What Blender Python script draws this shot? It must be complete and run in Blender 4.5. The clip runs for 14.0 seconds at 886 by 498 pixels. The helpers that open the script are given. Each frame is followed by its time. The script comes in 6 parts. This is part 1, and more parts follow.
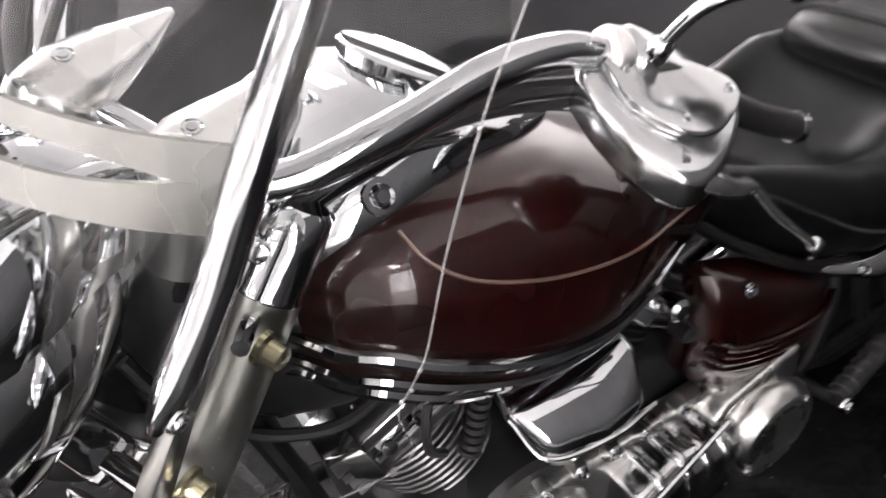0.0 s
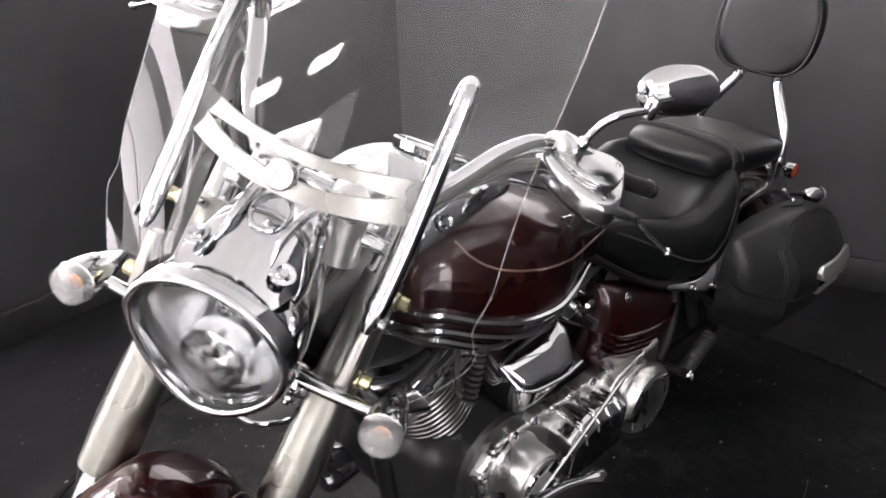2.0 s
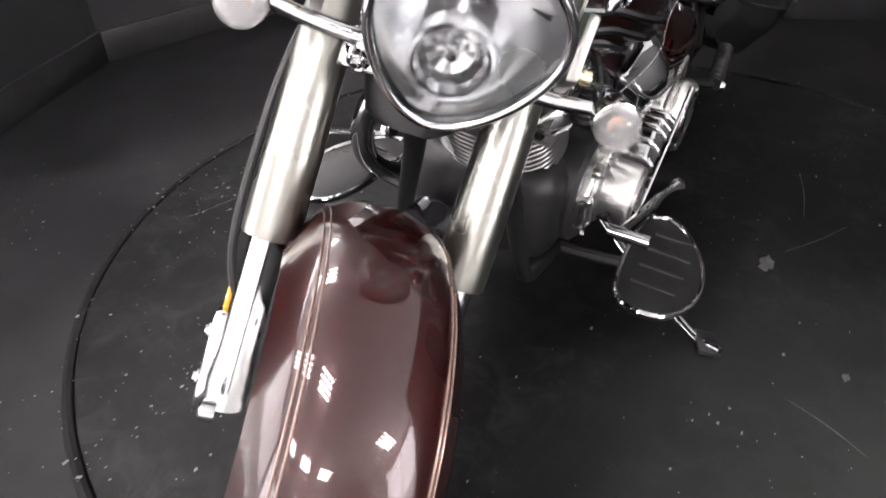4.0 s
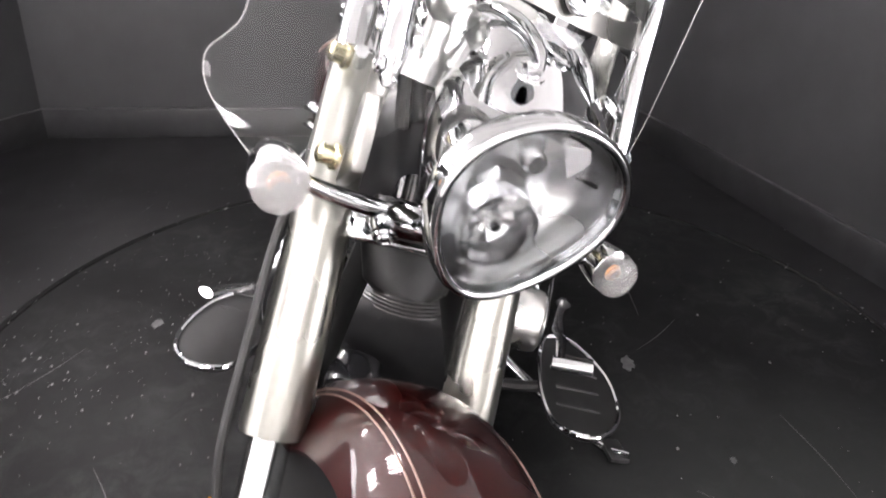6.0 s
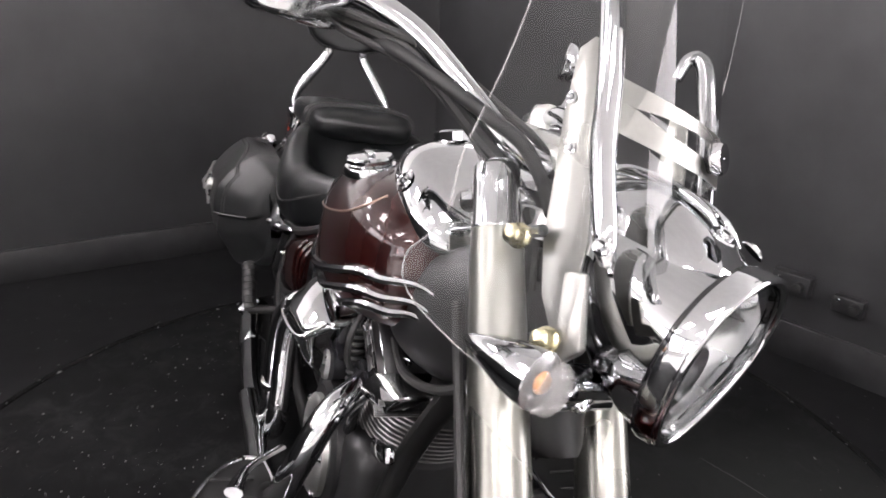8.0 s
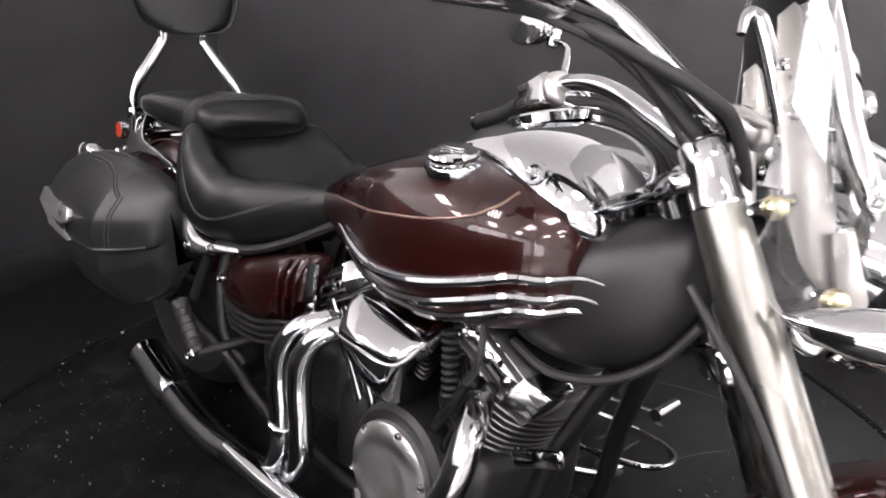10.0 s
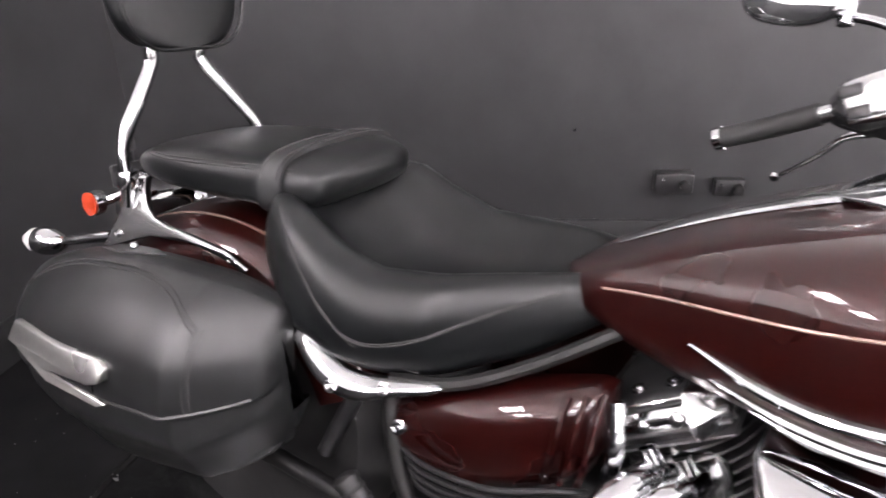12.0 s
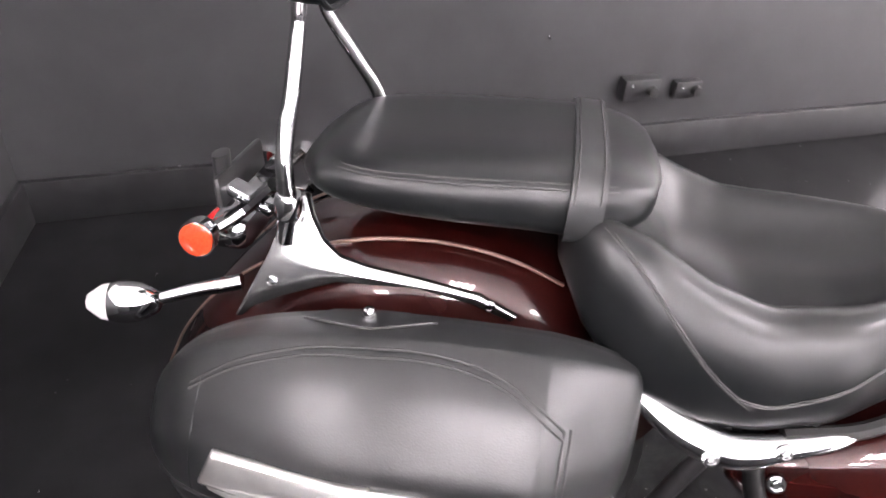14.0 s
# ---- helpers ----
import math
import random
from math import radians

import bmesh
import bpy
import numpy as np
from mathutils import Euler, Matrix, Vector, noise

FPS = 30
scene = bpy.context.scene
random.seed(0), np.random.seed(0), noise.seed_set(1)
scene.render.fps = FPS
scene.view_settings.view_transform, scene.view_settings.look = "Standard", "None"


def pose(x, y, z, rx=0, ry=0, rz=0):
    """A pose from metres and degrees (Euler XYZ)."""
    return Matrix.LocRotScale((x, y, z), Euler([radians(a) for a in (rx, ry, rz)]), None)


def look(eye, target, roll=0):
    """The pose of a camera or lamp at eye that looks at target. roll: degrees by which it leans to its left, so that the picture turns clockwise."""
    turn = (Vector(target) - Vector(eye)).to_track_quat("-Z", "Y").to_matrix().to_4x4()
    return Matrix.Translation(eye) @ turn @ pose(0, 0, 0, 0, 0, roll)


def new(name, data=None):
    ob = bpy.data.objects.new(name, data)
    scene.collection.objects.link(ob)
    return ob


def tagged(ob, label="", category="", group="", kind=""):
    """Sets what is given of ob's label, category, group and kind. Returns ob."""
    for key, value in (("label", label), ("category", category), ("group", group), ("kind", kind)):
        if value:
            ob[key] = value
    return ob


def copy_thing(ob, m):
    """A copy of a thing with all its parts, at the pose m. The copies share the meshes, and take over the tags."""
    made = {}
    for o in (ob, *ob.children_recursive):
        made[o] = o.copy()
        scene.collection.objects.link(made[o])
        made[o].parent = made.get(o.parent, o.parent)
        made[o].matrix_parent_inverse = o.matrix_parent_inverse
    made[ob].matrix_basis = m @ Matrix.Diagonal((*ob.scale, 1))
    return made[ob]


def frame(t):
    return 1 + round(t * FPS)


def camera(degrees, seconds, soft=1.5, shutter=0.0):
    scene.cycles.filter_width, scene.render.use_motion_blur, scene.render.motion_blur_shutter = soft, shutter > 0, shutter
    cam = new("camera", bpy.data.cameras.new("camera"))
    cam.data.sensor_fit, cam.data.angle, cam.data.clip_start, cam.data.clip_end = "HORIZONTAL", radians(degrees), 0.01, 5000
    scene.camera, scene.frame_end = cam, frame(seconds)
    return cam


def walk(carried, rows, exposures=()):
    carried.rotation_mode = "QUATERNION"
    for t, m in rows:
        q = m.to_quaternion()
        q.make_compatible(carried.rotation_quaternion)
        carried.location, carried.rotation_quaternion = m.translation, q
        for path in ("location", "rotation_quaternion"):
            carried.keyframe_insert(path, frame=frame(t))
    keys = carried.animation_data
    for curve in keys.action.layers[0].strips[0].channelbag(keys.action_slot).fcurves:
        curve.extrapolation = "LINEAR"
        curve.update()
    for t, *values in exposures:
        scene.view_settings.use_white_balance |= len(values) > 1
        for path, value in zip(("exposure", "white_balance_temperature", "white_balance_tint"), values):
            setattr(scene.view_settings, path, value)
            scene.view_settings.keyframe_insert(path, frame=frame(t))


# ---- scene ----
PATH = [
    (0, (0.695, 0.856, 1.192), (-0.204, -0.66, 0.248), -5.3),
    (0.5, (0.887, 0.949, 1.225), (-0.304, -0.469, 0.468), 1.2),
    (1, (1.042, 1.063, 1.298), (-0.183, -0.338, 0.567), 1.3),
    (1.5, (1.137, 1.168, 1.317), (-0.101, -0.225, 0.592), 0.3),
    (2, (1.228, 1.126, 1.311), (-0.067, -0.223, 0.6), -1.9),
    (2.5, (1.321, 1.016, 1.286), (-0.027, -0.245, 0.514), -1.8),
    (3, (1.421, 0.9, 1.211), (0.056, -0.217, 0.269), -2.0),
    (3.2, (1.462, 0.855, 1.186), (0.097, -0.217, 0.192), -2.7),
    (5.3, (1.633, 0.398, 1.132), (0.038, -0.032, 0.005), 0.6),
    (5.5, (1.625, 0.372, 1.157), (-0.029, -0.016, 0.101), 1.5),
    (6, (1.62, 0.265, 1.201), (-0.141, 0.07, 0.274), 2.4),
    (6.5, (1.628, 0.12, 1.244), (-0.182, 0.062, 0.395), 2.3),
    (7, (1.614, -0.014, 1.262), (-0.209, 0.117, 0.448), 3.9),
    (7.2, (1.601, -0.068, 1.267), (-0.225, 0.141, 0.48), 4.2),
    (9.3, (1.299, -0.693, 1.322), (-0.158, 0.433, 0.542), 3.3),
    (9.5, (1.258, -0.755, 1.303), (-0.15, 0.431, 0.522), 4.1),
    (10, (1.092, -0.82, 1.305), (-0.247, 0.42, 0.486), 0.6),
    (10.5, (0.889, -0.805, 1.292), (-0.405, 0.483, 0.476), -1.2),
    (11, (0.705, -0.814, 1.285), (-0.536, 0.476, 0.392), -2.1),
    (11.5, (0.447, -0.805, 1.276), (-0.685, 0.566, 0.36), -2.2),
    (12, (0.138, -0.852, 1.291), (-0.788, 0.659, 0.365), -2.0),
    (12.5, (-0.063, -0.939, 1.299), (-0.931, 0.583, 0.334), 0.6),
    (13, (-0.257, -1.017, 1.294), (-1.051, 0.498, 0.257), -1.0),
    (13.5, (-0.585, -0.902, 1.326), (-0.994, 0.702, 0.204), 4.5),
    (14, (-0.757, -0.787, 1.32), (-0.939, 0.791, 0.105), 4.7),
]
cam = camera(60.96, 14.0, soft=1.7, shutter=0.4)
walk(cam, [(t, look(eye, target, roll)) for t, eye, target, roll in PATH], exposures=[
    (0.0, 0.14, 6500, 11.5), (3.2, 0.24, 6500, 11.5), (5.4, 0.67, 6500, 11.5), (6.0, 0.37, 6500, 11.5), (7.2, -0.08, 6500, 11.5),
    (9.3, -0.25, 6500, 13), (10.5, 0.13, 6500, 14), (11.0, 0.30, 6500, 14), (11.5, 0.41, 6500, 15), (12.5, 0.85, 6500, 15), (13.0, 1.05, 6500, 16), (14.0, 1.29, 6500, 16)])

# ---- light ----
world = bpy.data.worlds.new("world")
scene.world = world
world.use_nodes = True
wn = world.node_tree.nodes
wn["Background"].inputs[0].default_value = (0.8, 0.9, 1.0, 1)
wn["Background"].inputs[1].default_value = 0.02
TUBE_POWER = 60.0
GLOW_POWER = 7.2


# ---- materials ----
def node_mat(name, color, rough=0.5, metal=0.0, coat=0.0, scale=40.0, vary=0.15, bump=0.0, rough_vary=0.1, coarse=3.0, spec=0.5, fine_bump_scale=None):
    m = bpy.data.materials.new(name)
    m.use_nodes = True
    nt = m.node_tree
    b = nt.nodes["Principled BSDF"]
    b.inputs["Metallic"].default_value = metal
    b.inputs["Coat Weight"].default_value = coat
    b.inputs["Coat Roughness"].default_value = 0.03
    b.inputs["Specular IOR Level"].default_value = spec
    tc = nt.nodes.new("ShaderNodeTexCoord")
    n1 = nt.nodes.new("ShaderNodeTexNoise")
    n1.inputs["Scale"].default_value = scale
    n1.inputs["Detail"].default_value = 6
    n2 = nt.nodes.new("ShaderNodeTexNoise")
    n2.inputs["Scale"].default_value = coarse
    n2.inputs["Detail"].default_value = 4
    for n in (n1, n2):
        nt.links.new(tc.outputs["Object"], n.inputs["Vector"])
    mixn = nt.nodes.new("ShaderNodeMath")
    mixn.operation = "MULTIPLY"
    nt.links.new(n1.outputs["Fac"], mixn.inputs[0])
    nt.links.new(n2.outputs["Fac"], mixn.inputs[1])
    ramp = nt.nodes.new("ShaderNodeMapRange")
    ramp.inputs["From Min"].default_value = 0.1
    ramp.inputs["From Max"].default_value = 0.4
    ramp.inputs["To Min"].default_value = 1 - vary
    ramp.inputs["To Max"].default_value = 1 + vary
    nt.links.new(mixn.outputs[0], ramp.inputs["Value"])
    hue = nt.nodes.new("ShaderNodeHueSaturation")
    hue.inputs["Color"].default_value = (*color, 1)
    nt.links.new(ramp.outputs[0], hue.inputs["Value"])
    nt.links.new(hue.outputs[0], b.inputs["Base Color"])
    rr = nt.nodes.new("ShaderNodeMapRange")
    rr.inputs["From Min"].default_value = 0.3
    rr.inputs["From Max"].default_value = 0.7
    rr.inputs["To Min"].default_value = max(0.0, rough * (1 - rough_vary))
    rr.inputs["To Max"].default_value = min(1.0, rough * (1 + rough_vary))
    nt.links.new(n2.outputs["Fac"], rr.inputs["Value"])
    nt.links.new(rr.outputs[0], b.inputs["Roughness"])
    if bump:
        bp = nt.nodes.new("ShaderNodeBump")
        bp.inputs["Strength"].default_value = bump
        bp.inputs["Distance"].default_value = 0.002
        src = n1
        if fine_bump_scale:
            src = nt.nodes.new("ShaderNodeTexVoronoi")
            src.inputs["Scale"].default_value = fine_bump_scale
            nt.links.new(tc.outputs["Object"], src.inputs["Vector"])
            nt.links.new(src.outputs["Distance"], bp.inputs["Height"])
        else:
            nt.links.new(src.outputs["Fac"], bp.inputs["Height"])
        nt.links.new(bp.outputs[0], b.inputs["Normal"])
    return m


def worn_mat(name, color, worn, rough):
    """Dark paint with cloudy scuffs and fine scratches rubbed through it, one sector lightened."""
    m = node_mat(name, color, rough, 0.0, scale=9, vary=0.4, bump=0.03, rough_vary=0.25, coarse=1.8, spec=0.07)
    nt = m.node_tree
    b = nt.nodes["Principled BSDF"]
    base = b.inputs["Base Color"].links[0].from_socket
    tc = nt.nodes.new("ShaderNodeTexCoord")
    big = nt.nodes.new("ShaderNodeTexNoise")
    big.inputs["Scale"].default_value = 2.3
    big.inputs["Detail"].default_value = 3
    fine = nt.nodes.new("ShaderNodeTexNoise")
    fine.inputs["Scale"].default_value = 11
    fine.inputs["Detail"].default_value = 9
    fine.inputs["Roughness"].default_value = 0.7
    fine.inputs["Distortion"].default_value = 0.8
    for n in (big, fine):
        nt.links.new(tc.outputs["Object"], n.inputs["Vector"])
    a = nt.nodes.new("ShaderNodeMapRange")
    a.inputs["From Min"].default_value = 0.34
    a.inputs["From Max"].default_value = 0.66
    nt.links.new(big.outputs["Fac"], a.inputs["Value"])
    c = nt.nodes.new("ShaderNodeMapRange")
    c.inputs["From Min"].default_value = 0.45
    c.inputs["From Max"].default_value = 0.74
    nt.links.new(fine.outputs["Fac"], c.inputs["Value"])
    mul = nt.nodes.new("ShaderNodeMath")
    mul.operation = "MULTIPLY"
    nt.links.new(a.outputs[0], mul.inputs[0])
    nt.links.new(c.outputs[0], mul.inputs[1])
    mix = nt.nodes.new("ShaderNodeMix")
    mix.data_type = "RGBA"
    nt.links.new(mul.outputs[0], mix.inputs["Factor"])
    nt.links.new(base, mix.inputs["A"])
    mix.inputs["B"].default_value = (*worn, 1)
    # ragged sector: pale scuffing plus light painted onto the deck's dimmer side
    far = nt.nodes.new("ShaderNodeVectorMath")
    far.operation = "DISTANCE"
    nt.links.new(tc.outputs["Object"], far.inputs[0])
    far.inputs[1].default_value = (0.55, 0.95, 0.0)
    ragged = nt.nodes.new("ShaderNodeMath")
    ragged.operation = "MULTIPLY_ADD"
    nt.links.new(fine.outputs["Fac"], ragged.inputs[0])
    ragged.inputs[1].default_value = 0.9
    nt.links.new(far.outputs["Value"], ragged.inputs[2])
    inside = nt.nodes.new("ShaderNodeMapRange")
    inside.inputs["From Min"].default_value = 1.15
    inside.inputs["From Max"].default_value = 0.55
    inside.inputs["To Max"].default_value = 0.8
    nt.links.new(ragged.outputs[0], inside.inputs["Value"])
    pale_sector = nt.nodes.new("ShaderNodeMix")
    pale_sector.data_type = "RGBA"
    nt.links.new(inside.outputs[0], pale_sector.inputs["Factor"])
    nt.links.new(mix.outputs["Result"], pale_sector.inputs["A"])
    pale_sector.inputs["B"].default_value = (0.030, 0.0315, 0.0308, 1)
    nt.links.new(pale_sector.outputs["Result"], b.inputs["Base Color"])
    return m


def cloudy_lens(name, white, clear):
    """Ribbed clear plastic: part see-through, part milky, glossy on top."""
    m = bpy.data.materials.new(name)
    m.use_nodes = True
    nt = m.node_tree
    b = nt.nodes["Principled BSDF"]
    b.inputs["Base Color"].default_value = (white, white, white * 0.98, 1)
    b.inputs["Roughness"].default_value = 0.12
    tr = nt.nodes.new("ShaderNodeBsdfTransparent")
    mx = nt.nodes.new("ShaderNodeMixShader")
    mx.inputs[0].default_value = clear
    nt.links.new(b.outputs[0], mx.inputs[1])
    nt.links.new(tr.outputs[0], mx.inputs[2])
    nt.links.new(mx.outputs[0], nt.nodes["Material Output"].inputs[0])
    return m


def glass_mat(name, color, rough=0.0, ior=1.45, alpha_mix=0.0):
    """Thin clear sheet: mostly see-through, with a Fresnel gloss."""
    m = bpy.data.materials.new(name)
    m.use_nodes = True
    nt = m.node_tree
    nt.nodes.clear()
    out = nt.nodes.new("ShaderNodeOutputMaterial")
    tr = nt.nodes.new("ShaderNodeBsdfTransparent")
    tr.inputs[0].default_value = (*color, 1)
    gl = nt.nodes.new("ShaderNodeBsdfGlossy")
    gl.inputs["Roughness"].default_value = rough
    fr = nt.nodes.new("ShaderNodeFresnel")
    fr.inputs[0].default_value = ior
    mx = nt.nodes.new("ShaderNodeMixShader")
    nt.links.new(fr.outputs[0], mx.inputs[0])
    nt.links.new(tr.outputs[0], mx.inputs[1])
    nt.links.new(gl.outputs[0], mx.inputs[2])
    nt.links.new(mx.outputs[0], out.inputs[0])
    return m


def emit_mat(name, color, power):
    m = bpy.data.materials.new(name)
    m.use_nodes = True
    b = m.node_tree.nodes["Principled BSDF"]
    b.inputs["Base Color"].default_value = (0.9, 0.9, 0.9, 1)
    b.inputs["Emission Color"].default_value = (*color, 1)
    b.inputs["Emission Strength"].default_value = power
    return m


CHROME = node_mat("chrome", (0.55, 0.557, 0.565), 0.045, 1.0, scale=25, vary=0.03, rough_vary=0.5)
POLISHED = node_mat("polished_aluminium", (0.56, 0.567, 0.567), 0.16, 1.0, scale=60, vary=0.06, rough_vary=0.4)
SATIN = node_mat("satin_nickel", (0.28, 0.279, 0.254), 0.30, 1.0, scale=90, vary=0.05, rough_vary=0.25)
BRUSHED = node_mat("brushed_steel", (0.34, 0.34, 0.32), 0.30, 1.0, scale=120, vary=0.05, rough_vary=0.2)
PAINT = node_mat("maroon_paint", (0.019, 0.0022, 0.0018), 0.28, 0.35, coat=1.0, scale=400, vary=0.3, rough_vary=0.1, spec=0.2)
LEATHER = node_mat("black_vinyl", (0.0042, 0.0048, 0.0052), 0.34, 0.0, scale=60, vary=0.3, spec=0.36, bump=0.04, rough_vary=0.06, fine_bump_scale=700)
BAGSKIN = node_mat("black_bag_leather", (0.0115, 0.0122, 0.0126), 0.38, 0.0, scale=30, vary=0.3, bump=0.07, rough_vary=0.25, fine_bump_scale=500)
GLOSSBLACK = node_mat("gloss_black", (0.012, 0.012, 0.013), 0.12, 0.0, coat=0.6, vary=0.2)
SATINBLACK = node_mat("satin_black", (0.010, 0.010, 0.0105), 0.36, 0.0, vary=0.25, bump=0.05)
FRAMEBLACK = node_mat("frame_black", (0.006, 0.006, 0.006), 0.5, 0.0, vary=0.3, spec=0.3)
CASTALU = node_mat("cast_aluminium_cover", (0.74, 0.74, 0.72), 0.33, 1.0, scale=80, vary=0.06, rough_vary=0.3)
RUBBER = node_mat("rubber", (0.012, 0.012, 0.012), 0.6, 0.0, vary=0.3, bump=0.1)
ENGINE = node_mat("engine_black", (0.016, 0.016, 0.0165), 0.45, 0.2, vary=0.3, bump=0.1)
FIN = node_mat("machined_fin_edge", (0.22, 0.22, 0.22), 0.32, 0.9, vary=0.2)
PIN = node_mat("pinstripe_silver", (0.27, 0.185, 0.15), 0.3, 0.6, coat=0.5, vary=0.05)
STITCH = node_mat("stitching", (0.022, 0.022, 0.022), 0.7, vary=0.2)
BRASS = node_mat("brass", (0.60, 0.55, 0.36), 0.25, 1.0, vary=0.1)
WALLPAINT = node_mat("booth_wall_paint", (0.0255, 0.0258, 0.027), 0.45, 0.0, scale=6, vary=0.24, bump=0.08, rough_vary=0.2, coarse=0.7)
BASEPAINT = node_mat("dusty_baseboard_paint", (0.015, 0.015, 0.016), 0.5, 0.0, scale=14, vary=0.5, bump=0.08, rough_vary=0.2, coarse=2.0)
FLOORBLACK = node_mat("booth_floor", (0.008, 0.008, 0.0085), 0.42, 0.0, scale=9, vary=0.5, bump=0.04, rough_vary=0.25, coarse=1.6, spec=0.15)
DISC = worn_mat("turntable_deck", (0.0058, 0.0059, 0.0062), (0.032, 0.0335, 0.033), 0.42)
DUST = node_mat("floor_dust", (0.18, 0.18, 0.18), 0.7, vary=0.3)
SCUFF = node_mat("floor_scuff", (0.075, 0.077, 0.077), 0.6, vary=0.5)
# unseen showroom surfaces, tones chosen for bounce light and reflections
SHOWWALL = node_mat("showroom_wall", (0.66, 0.66, 0.65), 0.6, vary=0.05, coarse=0.5)
SHOWFLOOR = node_mat("showroom_floor", (0.62, 0.62, 0.60), 0.25, vary=0.12, coarse=0.6)
CEIL = node_mat("ceiling_paint", (0.70, 0.70, 0.69), 0.8, vary=0.06)
FIXTURE = node_mat("fixture_enamel", (0.75, 0.75, 0.73), 0.4, vary=0.03)
TUBE = emit_mat("fluorescent_tube", (1.0, 0.93, 0.955), TUBE_POWER)
# glow of unseen panes, added to light the booth and its reflections
ADDED_GLOW = emit_mat("added_glow_pane", (1.0, 0.95, 0.985), GLOW_POWER)
# dimmer copies of that glow, set by the reflections wanted
ADDED_GLOW_DIM = emit_mat("window_pane_on_the_shaded_street", (1.0, 0.95, 0.985), GLOW_POWER * 0.25)
ADDED_GLOW_SOFT = emit_mat("window_pane_behind_a_blind", (1.0, 0.95, 0.985), GLOW_POWER * 0.4)
SHIELD = glass_mat("windshield_sheet", (0.93, 0.94, 0.94), 0.012, 1.55)
RIBLENS = cloudy_lens("milky_ribbed_lens", 0.45, 0.80)
RIMRUBBER = node_mat("rim_rubber", (0.006, 0.006, 0.006), 0.7, 0.0, vary=0.4, bump=0.1, spec=0.1)
EDGE = cloudy_lens("clear_sheet_edge", 0.60, 0.72)
FROST = cloudy_lens("frosted_lens", 0.80, 0.15)
BOWL = node_mat("reflector_bowl", (0.82, 0.827, 0.835), 0.26, 1.0, scale=30, vary=0.03)
AMBER = node_mat("amber_bulb", (0.60, 0.25, 0.07), 0.3, vary=0.1)
AMBERLENS = node_mat("amber_reflector", (0.75, 0.30, 0.02), 0.15, coat=1.0, vary=0.1)
REDLENS = node_mat("red_reflector", (0.38, 0.038, 0.012), 0.15, coat=1.0, scale=300, vary=0.3)
REDDARK = node_mat("red_tail_lens", (0.35, 0.012, 0.012), 0.12, coat=1.0, vary=0.1)
MIRROR = node_mat("mirror_silver", (0.85, 0.86, 0.87), 0.01, 1.0, vary=0.01)
DIALWHITE = node_mat("dial_face", (0.45, 0.45, 0.44), 0.5, vary=0.1)


# ---- mesh builders ----
def mesh_of(verts, faces):
    bm = bmesh.new()
    vs = [bm.verts.new(v) for v in verts]
    for f in faces:
        try:
            bm.faces.new([vs[i] for i in f])
        except ValueError:
            pass
    bm.normal_update()
    return bm


def join(*bms):
    bm = bmesh.new()
    for b in bms:
        tmp = bpy.data.meshes.new("tmp")
        b.to_mesh(tmp)
        b.free()
        bm.from_mesh(tmp)
        bpy.data.meshes.remove(tmp)
    return bm


def loft(rings, closed=True, caps=True):
    n = len(rings[0])
    verts = [tuple(p) for r in rings for p in r]
    faces = []
    for i in range(len(rings) - 1):
        for j in range(n if closed else n - 1):
            k = (j + 1) % n
            faces.append((i * n + j, i * n + k, (i + 1) * n + k, (i + 1) * n + j))
    if caps and closed:
        faces.append(tuple(range(n - 1, -1, -1)))
        faces.append(tuple((len(rings) - 1) * n + j for j in range(n)))
    bm = mesh_of(verts, faces)
    bmesh.ops.recalc_face_normals(bm, faces=bm.faces)
    return bm


def smooth_path(pts, per=6):
    p = np.array(pts, float)
    if len(p) < 3:
        return p
    q = np.vstack([2 * p[0] - p[1], p, 2 * p[-1] - p[-2]])
    out = []
    for i in range(1, len(q) - 2):
        for s in np.linspace(0, 1, per, endpoint=False):
            a, b, c, d = q[i - 1:i + 3]
            out.append(0.5 * (2 * b + (c - a) * s + (2 * a - 5 * b + 4 * c - d) * s ** 2 + (3 * b - a - 3 * c + d) * s ** 3))
    out.append(p[-1])
    return np.array(out)


def sweep(pts, radius, n=12, per=6, flat=1.0, up=(0, 0, 1), smooth=True, caps=True):
    """A tube along a path; radius may be a list at the given points; flat squashes it across up."""
    p = smooth_path(pts, per) if smooth else np.array(pts, float)
    if np.ndim(radius):
        r = np.interp(np.linspace(0, 1, len(p)), np.linspace(0, 1, len(radius)), radius)
    else:
        r = np.full(len(p), radius)
    rings = []
    side = None
    for i in range(len(p)):
        t = p[min(i + 1, len(p) - 1)] - p[max(i - 1, 0)]
        t = t / (np.linalg.norm(t) + 1e-9)
        if side is None:
            side = np.cross(t, np.array(up, float))
            if np.linalg.norm(side) < 0.05:
                side = np.cross(t, (1.0, 0.0, 0.0))
        else:
            side = side - t * (side @ t)
        side = side / np.linalg.norm(side)
        nrm = np.cross(side, t)
        rings.append([p[i] + r[i] * (math.cos(a) * side + flat * math.sin(a) * nrm) for a in np.linspace(0, 2 * math.pi, n, endpoint=False)])
    return loft(rings, caps=caps)


